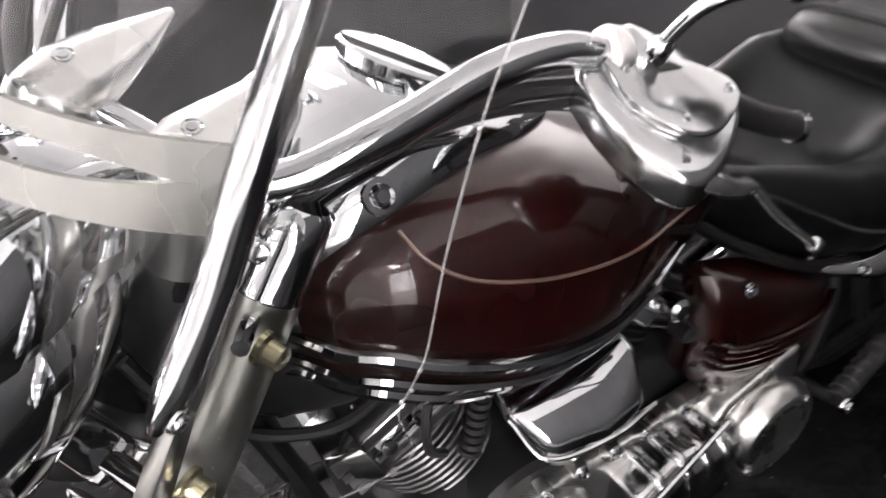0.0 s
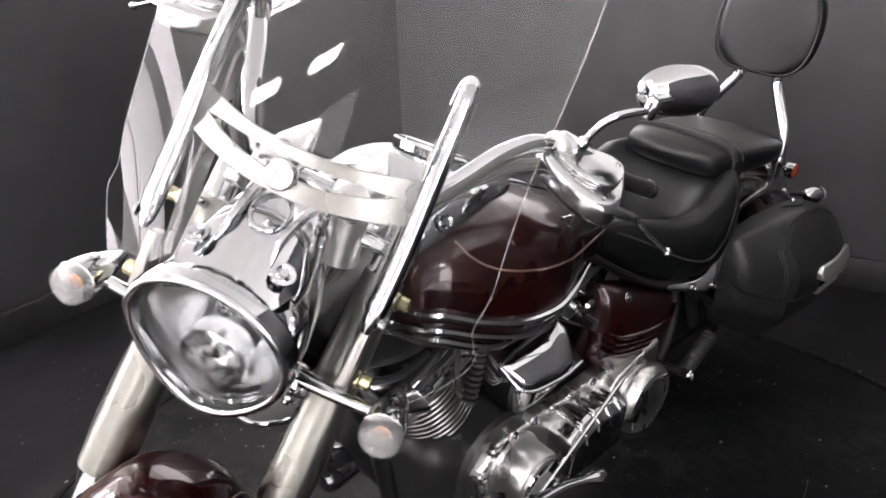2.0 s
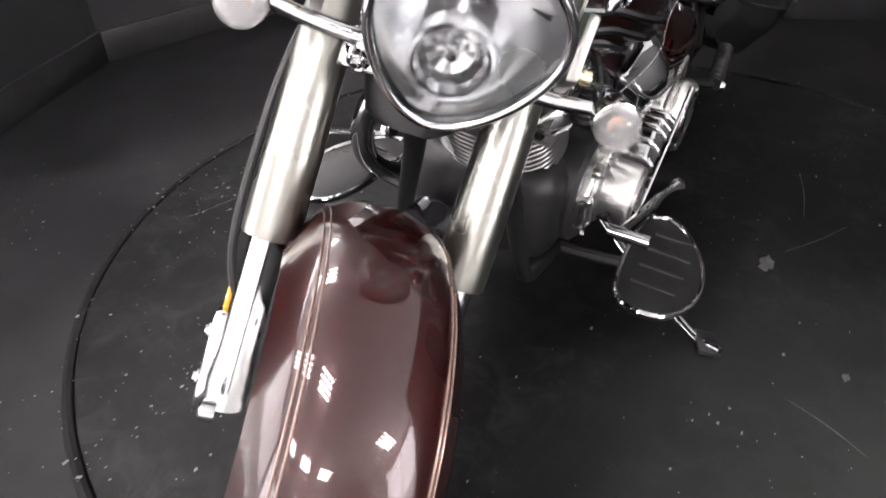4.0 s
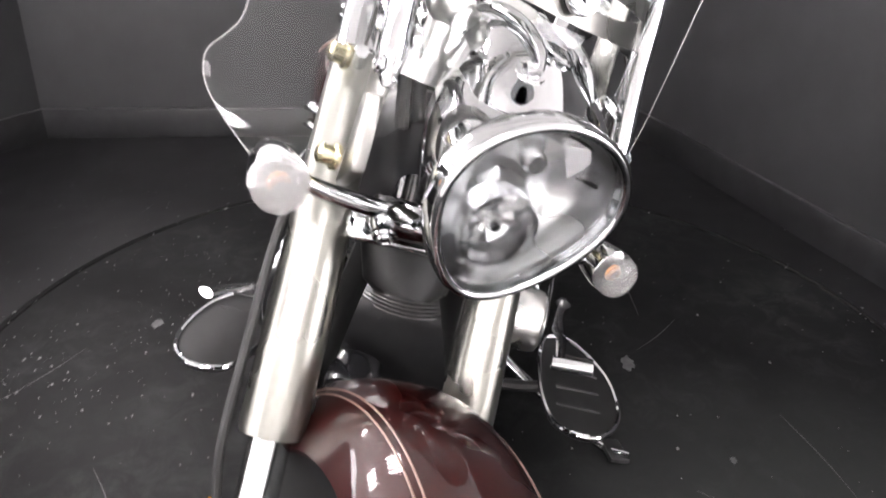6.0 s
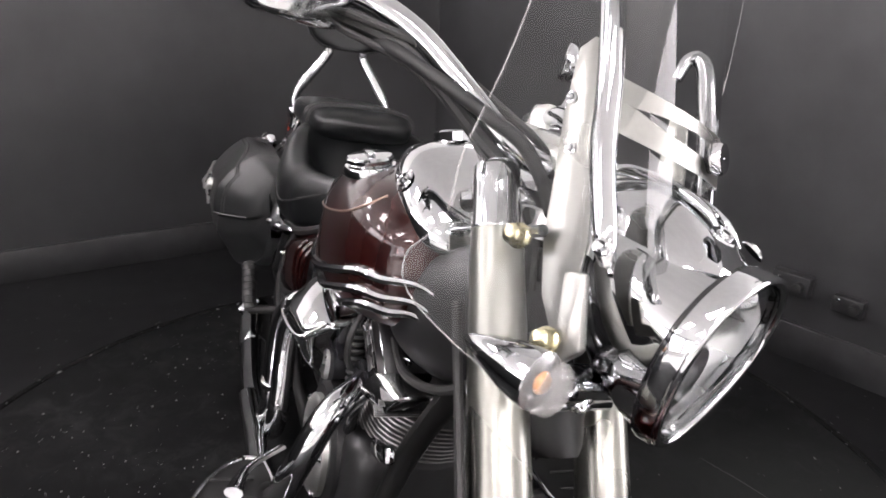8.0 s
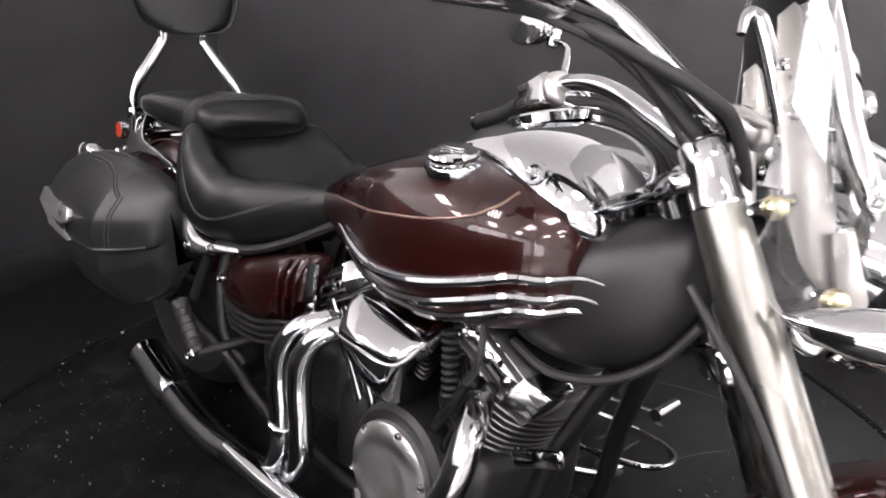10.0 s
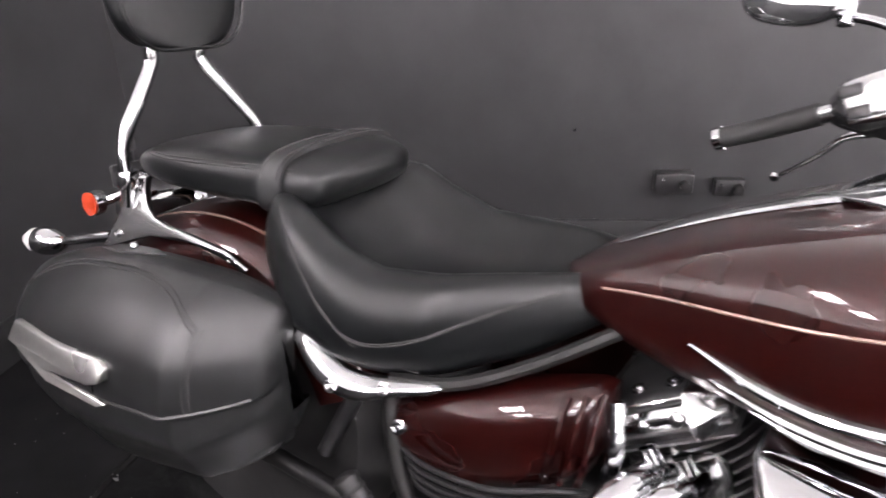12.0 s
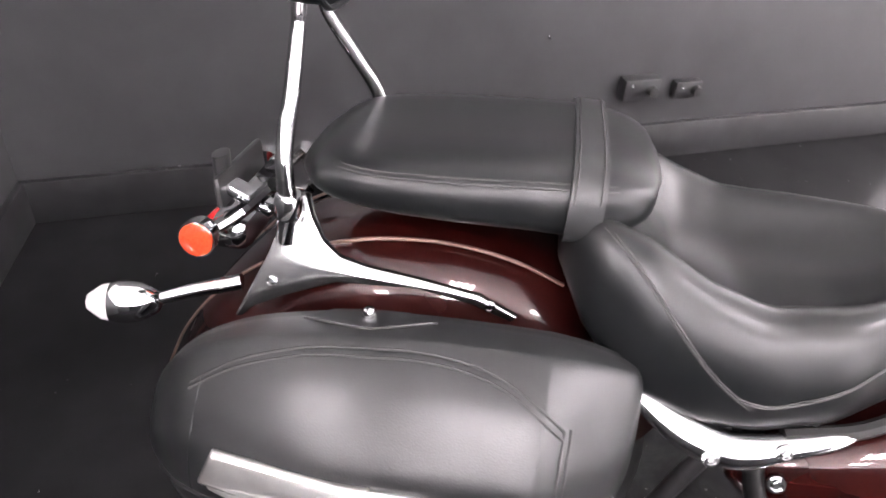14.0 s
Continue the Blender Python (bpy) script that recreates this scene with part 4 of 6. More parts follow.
# side covers
for s in (1, -1):
    CO = [(-0.43, 0.43, 0.470, 0.130, 0.155), (-0.40, 0.405, 0.500, 0.11, 0.178), (-0.33, 0.395, 0.535, 0.10, 0.192), (-0.25, 0.405, 0.560, 0.10, 0.196), (-0.17, 0.43, 0.585, 0.10, 0.188), (-0.11, 0.46, 0.602, 0.10, 0.172), (-0.085, 0.49, 0.600, 0.10, 0.145)]
    rr = []
    for x, zb, zt, yi, yo in table(CO, 4):
        zb = zb - 0.075 if s > 0 else zb
        h = zt - zb
        rr.append([(x, y * s, z) for y, z in ((yi, zb), (yi, zt), (yi + 0.6 * (yo - yi), zt), (yi + 0.85 * (yo - yi), zt - 0.08 * h), (yo - 0.004, zt - 0.25 * h), (yo, zt - 0.5 * h), (yo - 0.004, zb + 0.25 * h), (yo - 0.018, zb + 0.06 * h), (yi + 0.4 * (yo - yi), zb))])
    cover = part("side_cover", loft(rr), PAINT, bike, "glossy maroon side cover", sharp=50)
    for k in range(4):
        z = (0.468 if s > 0 else 0.425) - 0.017 * k
        part("rib", sweep([(-0.41 + 0.01 * k, (0.166 + (0.003 if s > 0 else 0)) * s, z + 0.01), (-0.33, (0.1925 - 0.0025 * k + (0.003 if s > 0 else 0)) * s, z), (-0.22, (0.1945 - 0.003 * k + (0.004 if s > 0 else 0)) * s, z + 0.004), (-0.13, (0.181 - 0.004 * k + (0.004 if s > 0 else 0)) * s, z + 0.03 - (0.016 if s > 0 else 0)), (-0.095, (0.164 - 0.004 * k) * s, z + 0.03)], 0.0058 if s > 0 else 0.0045, n=8), PAINT if s > 0 else SATINBLACK, cover, "raised rib low on the cover")
    part("bolt", bolt((-0.150, 0.172 * s, 0.578) if s > 0 else (-0.385, -0.186, 0.470), (0, s, 0.4), 0.008, 0.005), CHROME, cover)
    for k in range(3 if s < 0 else 0):
        part("flute", sweep([(-0.090 - 0.022 * k, (0.150 + 0.008 * k) * s, 0.600 - 0.004 * k), (-0.094 - 0.022 * k, (0.176 + 0.006 * k) * s, 0.560), (-0.100 - 0.022 * k, (0.176 + 0.006 * k) * s, 0.50), (-0.11 - 0.022 * k, (0.165 + 0.006 * k) * s, 0.46)], 0.005, n=8), PAINT, cover, "upright rib at the cover's front edge")
    if s < 0:
        part("cover_end", sweep([(-0.075, 0.145 * s, 0.470), (-0.065, 0.160 * s, 0.53), (-0.075, 0.150 * s, 0.595)], 0.012, n=8, flat=0.6), CHROME, bike)
    else:
        part("fuel_tap", lathe([(0.016, 0), (0.018, 0.01), (0.018, 0.03), (0.012, 0.036), (0.001, 0.037)], (0.00, 0.140, 0.600), (0.1, 1, 0.1), n=16), POLISHED, bike, "small round metal cap")
        part("sensor", lathe([(0.014, 0), (0.014, 0.03), (0.009, 0.034), (0.001, 0.034)], (-0.03, 0.140, 0.545), (0, 1, 0), n=8), SATINBLACK, bike)

# engine
crank = part("crankcase", join(box((0.20, 0, 0.27), (0.42, 0.26, 0.22), 0.05, seg=4), lathe([(0.115, -0.15), (0.125, -0.14), (0.125, 0.14), (0.115, 0.15)], (0.22, 0, 0.28), (0, 1, 0), n=40)), ENGINE, bike, "black engine crankcase")
part("timing_cover", lathe([(0.105, 0.0), (0.105, 0.012), (0.095, 0.020), (0.060, 0.024), (0.050, 0.018), (0.001, 0.020)], (0.22, -0.15, 0.27), (0, -1, 0), n=36), CASTALU, crank, "polished round timing cover")
for k in range(6):
    a = k * math.pi / 3 + 0.3
    part("bolt", bolt((0.22 + 0.098 * math.cos(a), -0.165, 0.27 + 0.098 * math.sin(a)), (0, -1, 0), 0.006, 0.006), CHROME, crank)
part("gearbox", box((-0.16, 0, 0.33), (0.34, 0.24, 0.20), 0.05, seg=4), ENGINE, bike, "black gearbox housing")
part("oil_filter", lathe([(0.036, 0), (0.038, 0.06), (0.034, 0.075), (0.012, 0.080), (0.001, 0.080)], (0.44, -0.05, 0.24), (1, 0, -0.2), n=24), GLOSSBLACK, bike, "black oil filter")
for sx, lean in ((1, 29), (-1, -29)):
    base = Vector((0.185 + 0.115 * sx, 0, 0.38))
    axis = Vector((math.sin(radians(lean)), 0, math.cos(radians(lean))))
    cyl = part("cylinder", lathe([(0.072, 0), (0.072, 0.17)], base, axis, n=32), ENGINE, bike, "black finned engine cylinder")
    for k in range(10):
        h = 0.010 + 0.0155 * k
        part("fin", lathe([(0.07, h), (0.100, h), (0.102, h + 0.002), (0.100, h + 0.0045), (0.07, h + 0.0045)], base, axis, n=32, squash=1.10), FIN, cyl)
    top = base + axis * 0.205
    m = Matrix.Translation(top) @ Euler((0, radians(lean), 0)).to_matrix().to_4x4()
    part("cylinder_head", box((0, 0, 0), (0.17, 0.22, 0.075), 0.018, seg=3), ENGINE, bike, "black cylinder head", xf=m)
    for k in range(4):
        part("fin", box((0, 0, -0.03 + 0.018 * k), (0.19, 0.24, 0.004), 0.001), FIN, bike, xf=m)
    for s in (1, -1):
        # two-piece rocker box: a long low bar and a stepped end block
        bar = [(u, v * s, w) for u in (-0.095, 0.060) for v, w in ((0.045, -0.022), (0.045, 0.034), (0.112, -0.022), (0.122, 0.004), (0.104, 0.034))]
        cov = part("rocker_cover", hull(bar, 0.007), CHROME, bike, "stepped chrome rocker cover", xf=m)
        end = [(u, v * s, w) for u, q in ((0.050, 1.0), (0.098, 0.72)) for v, w in ((0.045, -0.030 * q), (0.045, 0.042 * q), (0.130 * q + 0.01, -0.028 * q), (0.138 * q + 0.01, 0.004), (0.118 * q + 0.01, 0.042 * q))]
        part("end_block", hull(end, 0.006), POLISHED, cov, xf=m)
        for u in (-0.070, -0.020, 0.030):
            part("bolt", bolt((u, 0.080 * s, 0.034), (0, 0, 1), 0.009, 0.008), CHROME, cov, xf=m)
            part("boss", lathe([(0.013, -0.03), (0.014, 0.0), (0.010, 0.012), (0.001, 0.014)], (u, 0.112 * s, 0.0), (0, s, 0.3), n=14), POLISHED, cov, xf=m)
    for dx in (-0.022, 0.022):
        part("pushrod_tube", sweep([base + Vector((dx - 0.035 * sx, -0.115, -0.06)), base + axis * 0.17 + Vector((dx, -0.125, 0))], 0.0125, n=12, smooth=False), CHROME if sx < 0 else GLOSSBLACK, bike, "pushrod tube")
for s in (1, -1):
    # faceted chrome wedge covers below the tank, between the cylinders
    BODY[0] = False
    wedge = [(0.095, -0.13, 0.668), (0.285, -0.12, 0.655), (0.090, -0.215, 0.652), (0.180, -0.232, 0.650), (0.305, -0.215, 0.640), (0.115, -0.268, 0.600), (0.195, -0.282, 0.606), (0.278, -0.262, 0.602), (0.135, -0.235, 0.520), (0.225, -0.235, 0.512), (0.160, -0.195, 0.462), (0.205, -0.192, 0.458), (0.14, -0.12, 0.47), (0.22, -0.12, 0.47)]
    ic = part("intake_cover", hull([(x, -y * s, z) for x, y, z in wedge], 0.020, 5), CHROME, bike, "faceted chrome wedge-shaped intake cover")
    part("ridge", sweep([(x, -y * s, z) for x, y, z in ((0.112, -0.272, 0.600), (0.195, -0.285, 0.606), (0.280, -0.266, 0.602), (0.304, -0.219, 0.640))], 0.0035, n=8), POLISHED, ic)
    part("stud", bolt((0.318, 0.150 * s, 0.648), (0, s, 0.2), 0.008, 0.010), CHROME, bike)
    BODY[0] = True
    part("intake_pipe", sweep([(0.20, 0.10 * s, 0.60), (0.17, 0.13 * s, 0.55), (0.16, 0.14 * s, 0.47)], 0.02, n=12), SATINBLACK, bike, "black intake elbow")
    # ribbed black hoses
    for k in range(9):
        q = k / 8
        part("hose_ring", lathe([(0.013, -0.004), (0.0165, 0.0), (0.013, 0.004)], (0.298 + 0.016 * q, 0.125 * s, 0.585 - 0.11 * q), (0.15, 0, -1), n=12), RUBBER, bike)
    part("spark_lead", sweep([(0.36, 0.12 * s, 0.66), (0.40, 0.16 * s, 0.62), (0.40, 0.165 * s, 0.57), (0.37, 0.15 * s, 0.53)], 0.006, n=8), RUBBER, bike, "black spark plug lead")

# left engine covers
part("primary_cover", rounded(prism([(-0.27, 0.27), (-0.24, 0.36), (-0.12, 0.385), (0.02, 0.372), (0.16, 0.370), (0.27, 0.355), (0.320, 0.30), (0.30, 0.220), (0.20, 0.190), (-0.08, 0.20), (-0.22, 0.225)], 0.130, 0.172, lambda u, v, d: (u, d, v)), 0.010, 3), CASTALU, bike, "polished primary drive cover")
clutch = part("clutch_cover", lathe([(0.078, 0), (0.078, 0.012), (0.071, 0.018), (0.070, 0.070), (0.066, 0.082), (0.056, 0.088), (0.052, 0.084), (0.030, 0.088), (0.001, 0.090)], (0.205, 0.165, 0.285), (0, 1, 0), n=40), CASTALU, bike, "round polished clutch cover drum")
part("face_ring", lathe([(0.058, 0.084), (0.062, 0.090), (0.058, 0.094), (0.054, 0.088)], (0.205, 0.165, 0.285), (0, 1, 0), n=40), CHROME, clutch)
mid = part("ribbed_cover", hull([(x, y, z) for x, za, zb in ((-0.115, 0.225, 0.345), (0.000, 0.215, 0.352), (0.085, 0.215, 0.318)) for y, k in ((0.150, 1.0), (0.222, 1.0), (0.246, 0.86)) for z in (za, za + (zb - za) * k)], 0.008, 3), POLISHED, bike, "ribbed polished middle cover")
for k in range(4):
    x = -0.092 + 0.044 * k
    z = np.interp(x, [-0.115, 0.0, 0.085], [0.346, 0.353, 0.319])
    part("rib", sweep([(x, 0.152, z), (x, 0.215, z), (x, 0.240, z - 0.014), (x, 0.250, z - 0.040)], [0.010, 0.010, 0.009, 0.006], n=10, flat=0.6), CHROME, mid, "bright raised rib")
    if k < 3:
        part("groove", sweep([(x + 0.022, 0.156, z - 0.001), (x + 0.022, 0.212, z - 0.002)], 0.006, n=8, flat=0.5, smooth=False), SATINBLACK, mid)
drum = part("pulley_cover", lathe([(0.092, 0), (0.094, 0.030), (0.091, 0.036), (0.090, 0.062), (0.096, 0.066), (0.096, 0.080), (0.084, 0.098), (0.072, 0.094), (0.066, 0.098), (0.040, 0.096), (0.001, 0.098)], (-0.225, 0.150, 0.292), (0, 1, 0), n=40), CASTALU, bike, "deep round polished pulley cover")
part("pulley_cover_wing", hull([(x, y, z) for y in (0.150, 0.205) for x, z in ((-0.310, 0.32), (-0.292, 0.430), (-0.268, 0.412), (-0.19, 0.386), (-0.13, 0.378), (-0.10, 0.352), (-0.12, 0.31))], 0.010, 3), CASTALU, bike, "cast wing of the pulley cover")
for x, z in ((0.305, 0.30), (0.270, 0.348), (0.215, 0.366), (0.15, 0.372), (0.085, 0.374), (0.02, 0.377), (-0.06, 0.384), (-0.14, 0.380)):
    part("flange_boss", lathe([(0.013, -0.02), (0.013, 0.004), (0.010, 0.007), (0.001, 0.007)], (x, 0.168, z), (0, 1, 0), n=14), CASTALU, bike)
    part("bolt", bolt((x, 0.174, z), (0, 1, 0), 0.007, 0.007), CHROME, bike)
for k in range(5):
    a = radians(20 + 36 * k)
    c = Vector((-0.225 + 0.062 * math.cos(a), 0.2475, 0.292 + 0.062 * math.sin(a)))
    part("slot", sweep([c + Vector((0.014 * math.sin(a), 0, -0.014 * math.cos(a))), c - Vector((0.014 * math.sin(a), 0, -0.014 * math.cos(a)))], 0.004, n=6, smooth=False), SATINBLACK, drum)
for k in range(4):
    a = radians(45 + 90 * k)
    part("bolt", bolt((-0.225 + 0.078 * math.cos(a), 0.243, 0.292 + 0.078 * math.sin(a)), (0, 1, 0), 0.006, 0.006), CHROME, drum)
for k in range(16):
    q = k / 15
    part("cover_bolt", bolt((0.300 - 0.50 * q, 0.170, 0.215 + 0.012 * math.sin(9 * q)), (0, 1, 0), 0.005, 0.005), CHROME, bike)
shift = part("shift_lever", sweep([(0.475, 0.272, 0.362), (0.42, 0.276, 0.350), (0.355, 0.282, 0.335), (0.30, 0.286, 0.318), (0.25, 0.286, 0.300), (0.18, 0.290, 0.292), (0.12, 0.300, 0.282), (0.085, 0.306, 0.276), (0.06, 0.308, 0.274)], [0.008, 0.009, 0.010, 0.012, 0.014, 0.010, 0.009, 0.020, 0.012], n=12, flat=0.55), POLISHED, bike, "chrome heel-and-toe shift lever")
part("toe_peg", sweep([(0.468, 0.255, 0.362), (0.468, 0.330, 0.366)], 0.013, n=12, smooth=False), POLISHED, shift)
part("shift_rod", sweep([(0.26, 0.262, 0.245), (-0.03, 0.262, 0.455)], 0.005, n=8, smooth=False), CHROME, bike)
BODY[0] = False
for s in (1, -1):
    BODY[0] = False
    ol = [(0.135, 0.315), (0.125, 0.358), (0.165, 0.405), (0.245, 0.452), (0.335, 0.470), (0.415, 0.458), (0.470, 0.420), (0.480, 0.370), (0.445, 0.328), (0.335, 0.308), (0.215, 0.302)]
    board = part("floorboard", rounded(prism([tuple(q) for q in smooth_path(ol + ol[:1], 4)[:-1]], 0.288, 0.300, lambda u, v, d: (u + (0.05 if s < 0 else 0.0), (v - (0.03 if s < 0 else 0.0)) * s, d - 0.038 + 0.18 * max(0, u - 0.36))), 0.003), FRAMEBLACK, bike, "black rubber floorboard with a chrome rim")
    part("rim", sweep([(u + (0.05 if s < 0 else 0.0), (v - (0.03 if s < 0 else 0.0)) * s, 0.263 + 0.18 * max(0, u - 0.36)) for u, v in ol + ol[:1]], 0.0055, n=8), CHROME, board)
    for k in range(4):
        part("tread", box((0.195 + 0.06 * k + (0.05 if s < 0 else 0.0), (0.385 - (0.03 if s < 0 else 0.0)) * s, 0.265), (0.008, 0.09, 0.006), 0.002), RUBBER, board)
    part("board_arm", sweep([(0.30, 0.16 * s, 0.22), (0.30, 0.26 * s, 0.232), (0.30, 0.34 * s, 0.248)], 0.013, n=8), ENGINE, bike)
    BODY[0] = True
    p0, p1 = ((-0.296, 0.280, 0.368), (-0.435, 0.264, 0.410)) if s > 0 else ((-0.338, -0.262, 0.318), (-0.420, -0.266, 0.412))
    peg = part("passenger_peg", sweep([p0, p1], 0.0185, n=14, smooth=False), RUBBER, bike, "folded-up black rubber passenger peg")
    for k in range(6):
        c = Vector(p0).lerp(Vector(p1), 0.12 + 0.15 * k)
        part("groove_ring", lathe([(0.018, -0.003), (0.0205, 0), (0.018, 0.003)], c, Vector(p1) - Vector(p0), n=14), RUBBER, peg)
    part("end_cap", lathe([(0.020, -0.004), (0.020, 0.004), (0.012, 0.010), (0.001, 0.011)], p1, Vector(p1) - Vector(p0), n=18), RUBBER, peg)
    part("pivot_bolt", bolt(Vector(p0) + Vector((0, 0.016 * s, 0)), (0, s, 0), 0.010, 0.010), CHROME, peg)
    part("peg_arm", sweep([(-0.30, 0.15 * s, 0.34), p0], 0.012, n=10, smooth=False), FRAMEBLACK, bike)
    part("frame_tube", sweep([(-0.42, 0.150 * s, 0.52), (-0.40, 0.175 * s, 0.44), (-0.36, 0.185 * s, 0.34), (-0.30, 0.165 * s, 0.28)], 0.014, n=10), FRAMEBLACK, bike)
    part("shock_cover", sweep([(-0.47, 0.165 * s, 0.50), (-0.53, 0.170 * s, 0.37)], 0.014, n=10, smooth=False), SATINBLACK, bike)
    part("lower_frame", sweep([(0.56, 0.04 * s, 0.60), (0.50, 0.07 * s, 0.42), (0.46, 0.10 * s, 0.22), (0.38, 0.12 * s, 0.165), (-0.20, 0.13 * s, 0.165), (-0.45, 0.13 * s, 0.24), (-0.83, 0.14 * s, 0.33)], 0.017, n=10), FRAMEBLACK, bike)
BODY[0] = False
stand = part("side_stand", sweep([(0.07, 0.17, 0.19), (0.15, 0.30, 0.14), (0.25, 0.48, 0.085), (0.285, 0.55, 0.098)], [0.012, 0.011, 0.010, 0.008], n=10), CHROME, bike, "chrome side stand folded out")
part("foot", box((0.265, 0.52, 0.086), (0.07, 0.05, 0.012), 0.004, (-8, 0, 20)), SATINBLACK, stand)

BODY[0] = True
# exhaust on the right side
part("front_header", sweep([(0.36, -0.10, 0.50), (0.42, -0.18, 0.47), (0.43, -0.225, 0.38), (0.38, -0.245, 0.27), (0.26, -0.250, 0.18), (0.05, -0.250, 0.14), (-0.20, -0.255, 0.135)], 0.026, n=16), CHROME, bike, "chrome front exhaust header")
BODY[0] = False
for dx, dy in ((0.0, 0.0), (0.052, 0.012)):
    part("rear_header", sweep([(0.005 + dx, -0.10 + dy, 0.535), (-0.028 + dx, -0.175 + dy, 0.540), (-0.060 + dx, -0.222 + dy, 0.515), (-0.076 + dx, -0.245 + dy, 0.465), (-0.072 + dx, -0.250 + dy, 0.40), (-0.055 + dx, -0.252 + dy, 0.33), (-0.045 + dx, -0.255 + dy, 0.26), (-0.08 + dx, -0.258 + dy, 0.195), (-0.20 + dx, -0.262 + dy, 0.155)], [0.020, 0.022, 0.024, 0.025, 0.025, 0.025, 0.025, 0.025, 0.025], n=16), CHROME, bike, "chrome rear exhaust header")
    part("header_flange", lathe([(0.030, -0.006), (0.036, -0.004), (0.036, 0.004), (0.030, 0.006)], (-0.010 + dx, -0.135 + dy, 0.539), (-0.35, -0.9, 0.1), n=20), POLISHED, bike, "steel header flange")
part("pipe_clamp", lathe([(0.027, -0.010), (0.030, -0.007), (0.030, 0.007), (0.027, 0.010)], (-0.050, -0.253, 0.31), (0.15, 0, 0.98), n=20), POLISHED, bike, "steel pipe clamp")
part("link_pipe", sweep([(-0.10, -0.262, 0.175), (-0.20, -0.262, 0.150), (-0.32, -0.262, 0.130), (-0.45, -0.255, 0.122), (-0.58, -0.249, 0.128)], [0.030, 0.034, 0.038, 0.040, 0.040], n=18), CHROME, bike, "chrome exhaust pipe running back to the muffler")
mf = part("muffler", sweep([(-0.545, -0.250, 0.126), (-0.560, -0.249, 0.127), (-0.585, -0.248, 0.129), (-0.64, -0.244, 0.134), (-0.70, -0.239, 0.141), (-0.745, -0.235, 0.146)], [0.031, 0.043, 0.047, 0.048, 0.048, 0.047], n=24), CHROME, bike, "chrome muffler below the saddlebag")
part("clamp_band", lathe([(0.032, -0.014), (0.035, -0.010), (0.035, 0.010), (0.032, 0.014)], (-0.515, -0.252, 0.124), (-0.99, 0.04, 0.05), n=24), POLISHED, mf, "steel clamp band")
part("tip", lathe([(0.047, 0.0), (0.050, 0.02), (0.045, 0.022), (0.040, 0.0), (0.038, -0.05)], (-0.743, -0.235, 0.146), (-0.98, 0.08, 0.10), n=20), CHROME, mf)
BODY[0] = True
part("brake_pedal", sweep([(0.20, -0.22, 0.25), (0.32, -0.30, 0.285), (0.47, -0.335, 0.345)], [0.009, 0.009, 0.016], n=10, flat=0.6), CHROME, bike, "chrome brake pedal")

BODY[0] = False
# ---- front end, turned left ----
for s in (1, -1):
    b = 0.145 * s
    cap_h = fork_pt(0.125, b)
    up = UPAXIS
    leg = fpart("fork_slider", lathe([(0.020, -0.735), (0.031, -0.73), (0.033, -0.69), (0.028, -0.64), (0.027, -0.45), (0.027, -0.40)], fork_pt(0, b), up, n=28), POLISHED, "polished lower fork slider")
    cov = fpart("fork_cover", lathe([(0.030, -0.462), (0.0415, -0.459), (0.0425, -0.453), (0.0415, -0.30), (0.0375, -0.12), (0.0335, 0.026), (0.033, 0.030)], fork_pt(0, b), up, n=32), SATIN, "satin nickel upper fork cover")
    fpart("collar", lathe([(0.0340, 0.030), (0.0345, 0.033), (0.0330, 0.036), (0.0325, 0.085), (0.030, 0.112), (0.024, 0.118), (0.001, 0.119)], fork_pt(0, b), up, n=32), CHROME, "", cov)
    fpart("axle_nut", lathe([(0.016, 0), (0.016, 0.02), (0.010, 0.024), (0.001, 0.024)], (FA.x, 0.155 * s, FA.z), (0, s, 0), n=12), CHROME, "", leg)
    if s < 0:
        refl = [fork_pt(h, b_, a) for h in (-0.565, -0.665) for b_ in (-0.174, -0.183) for a in (-0.028, -0.012)]
        fpart("amber_reflector", hull(refl, 0.003), AMBERLENS, "long amber fork reflector")
        disc = fpart("brake_disc", lathe([(0.085, -0.0025), (0.150, -0.0025), (0.150, 0.0025), (0.085, 0.0025), (0.085, -0.0025)], (FA.x, -0.098, FA.z), (0, 1, 0), n=56), CASTALU, "steel front brake disc")
        for k in range(18):
            a = k * math.pi / 9
            fpart("disc_hole", lathe([(0.006, -0.004), (0.006, 0.004), (0.001, 0.004)], (FA.x + 0.120 * math.cos(a), -0.098, FA.z + 0.120 * math.sin(a)), (0, 1, 0), n=8), FRAMEBLACK, "", disc)
        body = [fork_pt(h, b_, a) for h, a0, a1 in ((-0.600, -0.030, 0.012), (-0.640, -0.062, 0.020), (-0.735, -0.062, 0.016), (-0.770, -0.034, 0.006)) for b_ in (-0.150, -0.192) for a in (a0, a1)]
        cal = fpart("brake_caliper", hull(body, 0.010, 3), CHROME, "chrome front brake caliper")
        for h in (-0.645, -0.725):
            fpart("pin_bolt", bolt(fork_pt(h, -0.192, -0.022), (0, -1, 0), 0.009, 0.008), POLISHED, "", cal)
        fpart("brake_hose", sweep([fork_pt(-0.61, -0.160, -0.03), fork_pt(-0.50, -0.192, 0.005), fork_pt(-0.36, -0.196, 0.02), fork_pt(-0.20, -0.185, 0.01), fork_pt(-0.06, -0.15, -0.02)], 0.0065, n=8), RUBBER, "black front brake hose")
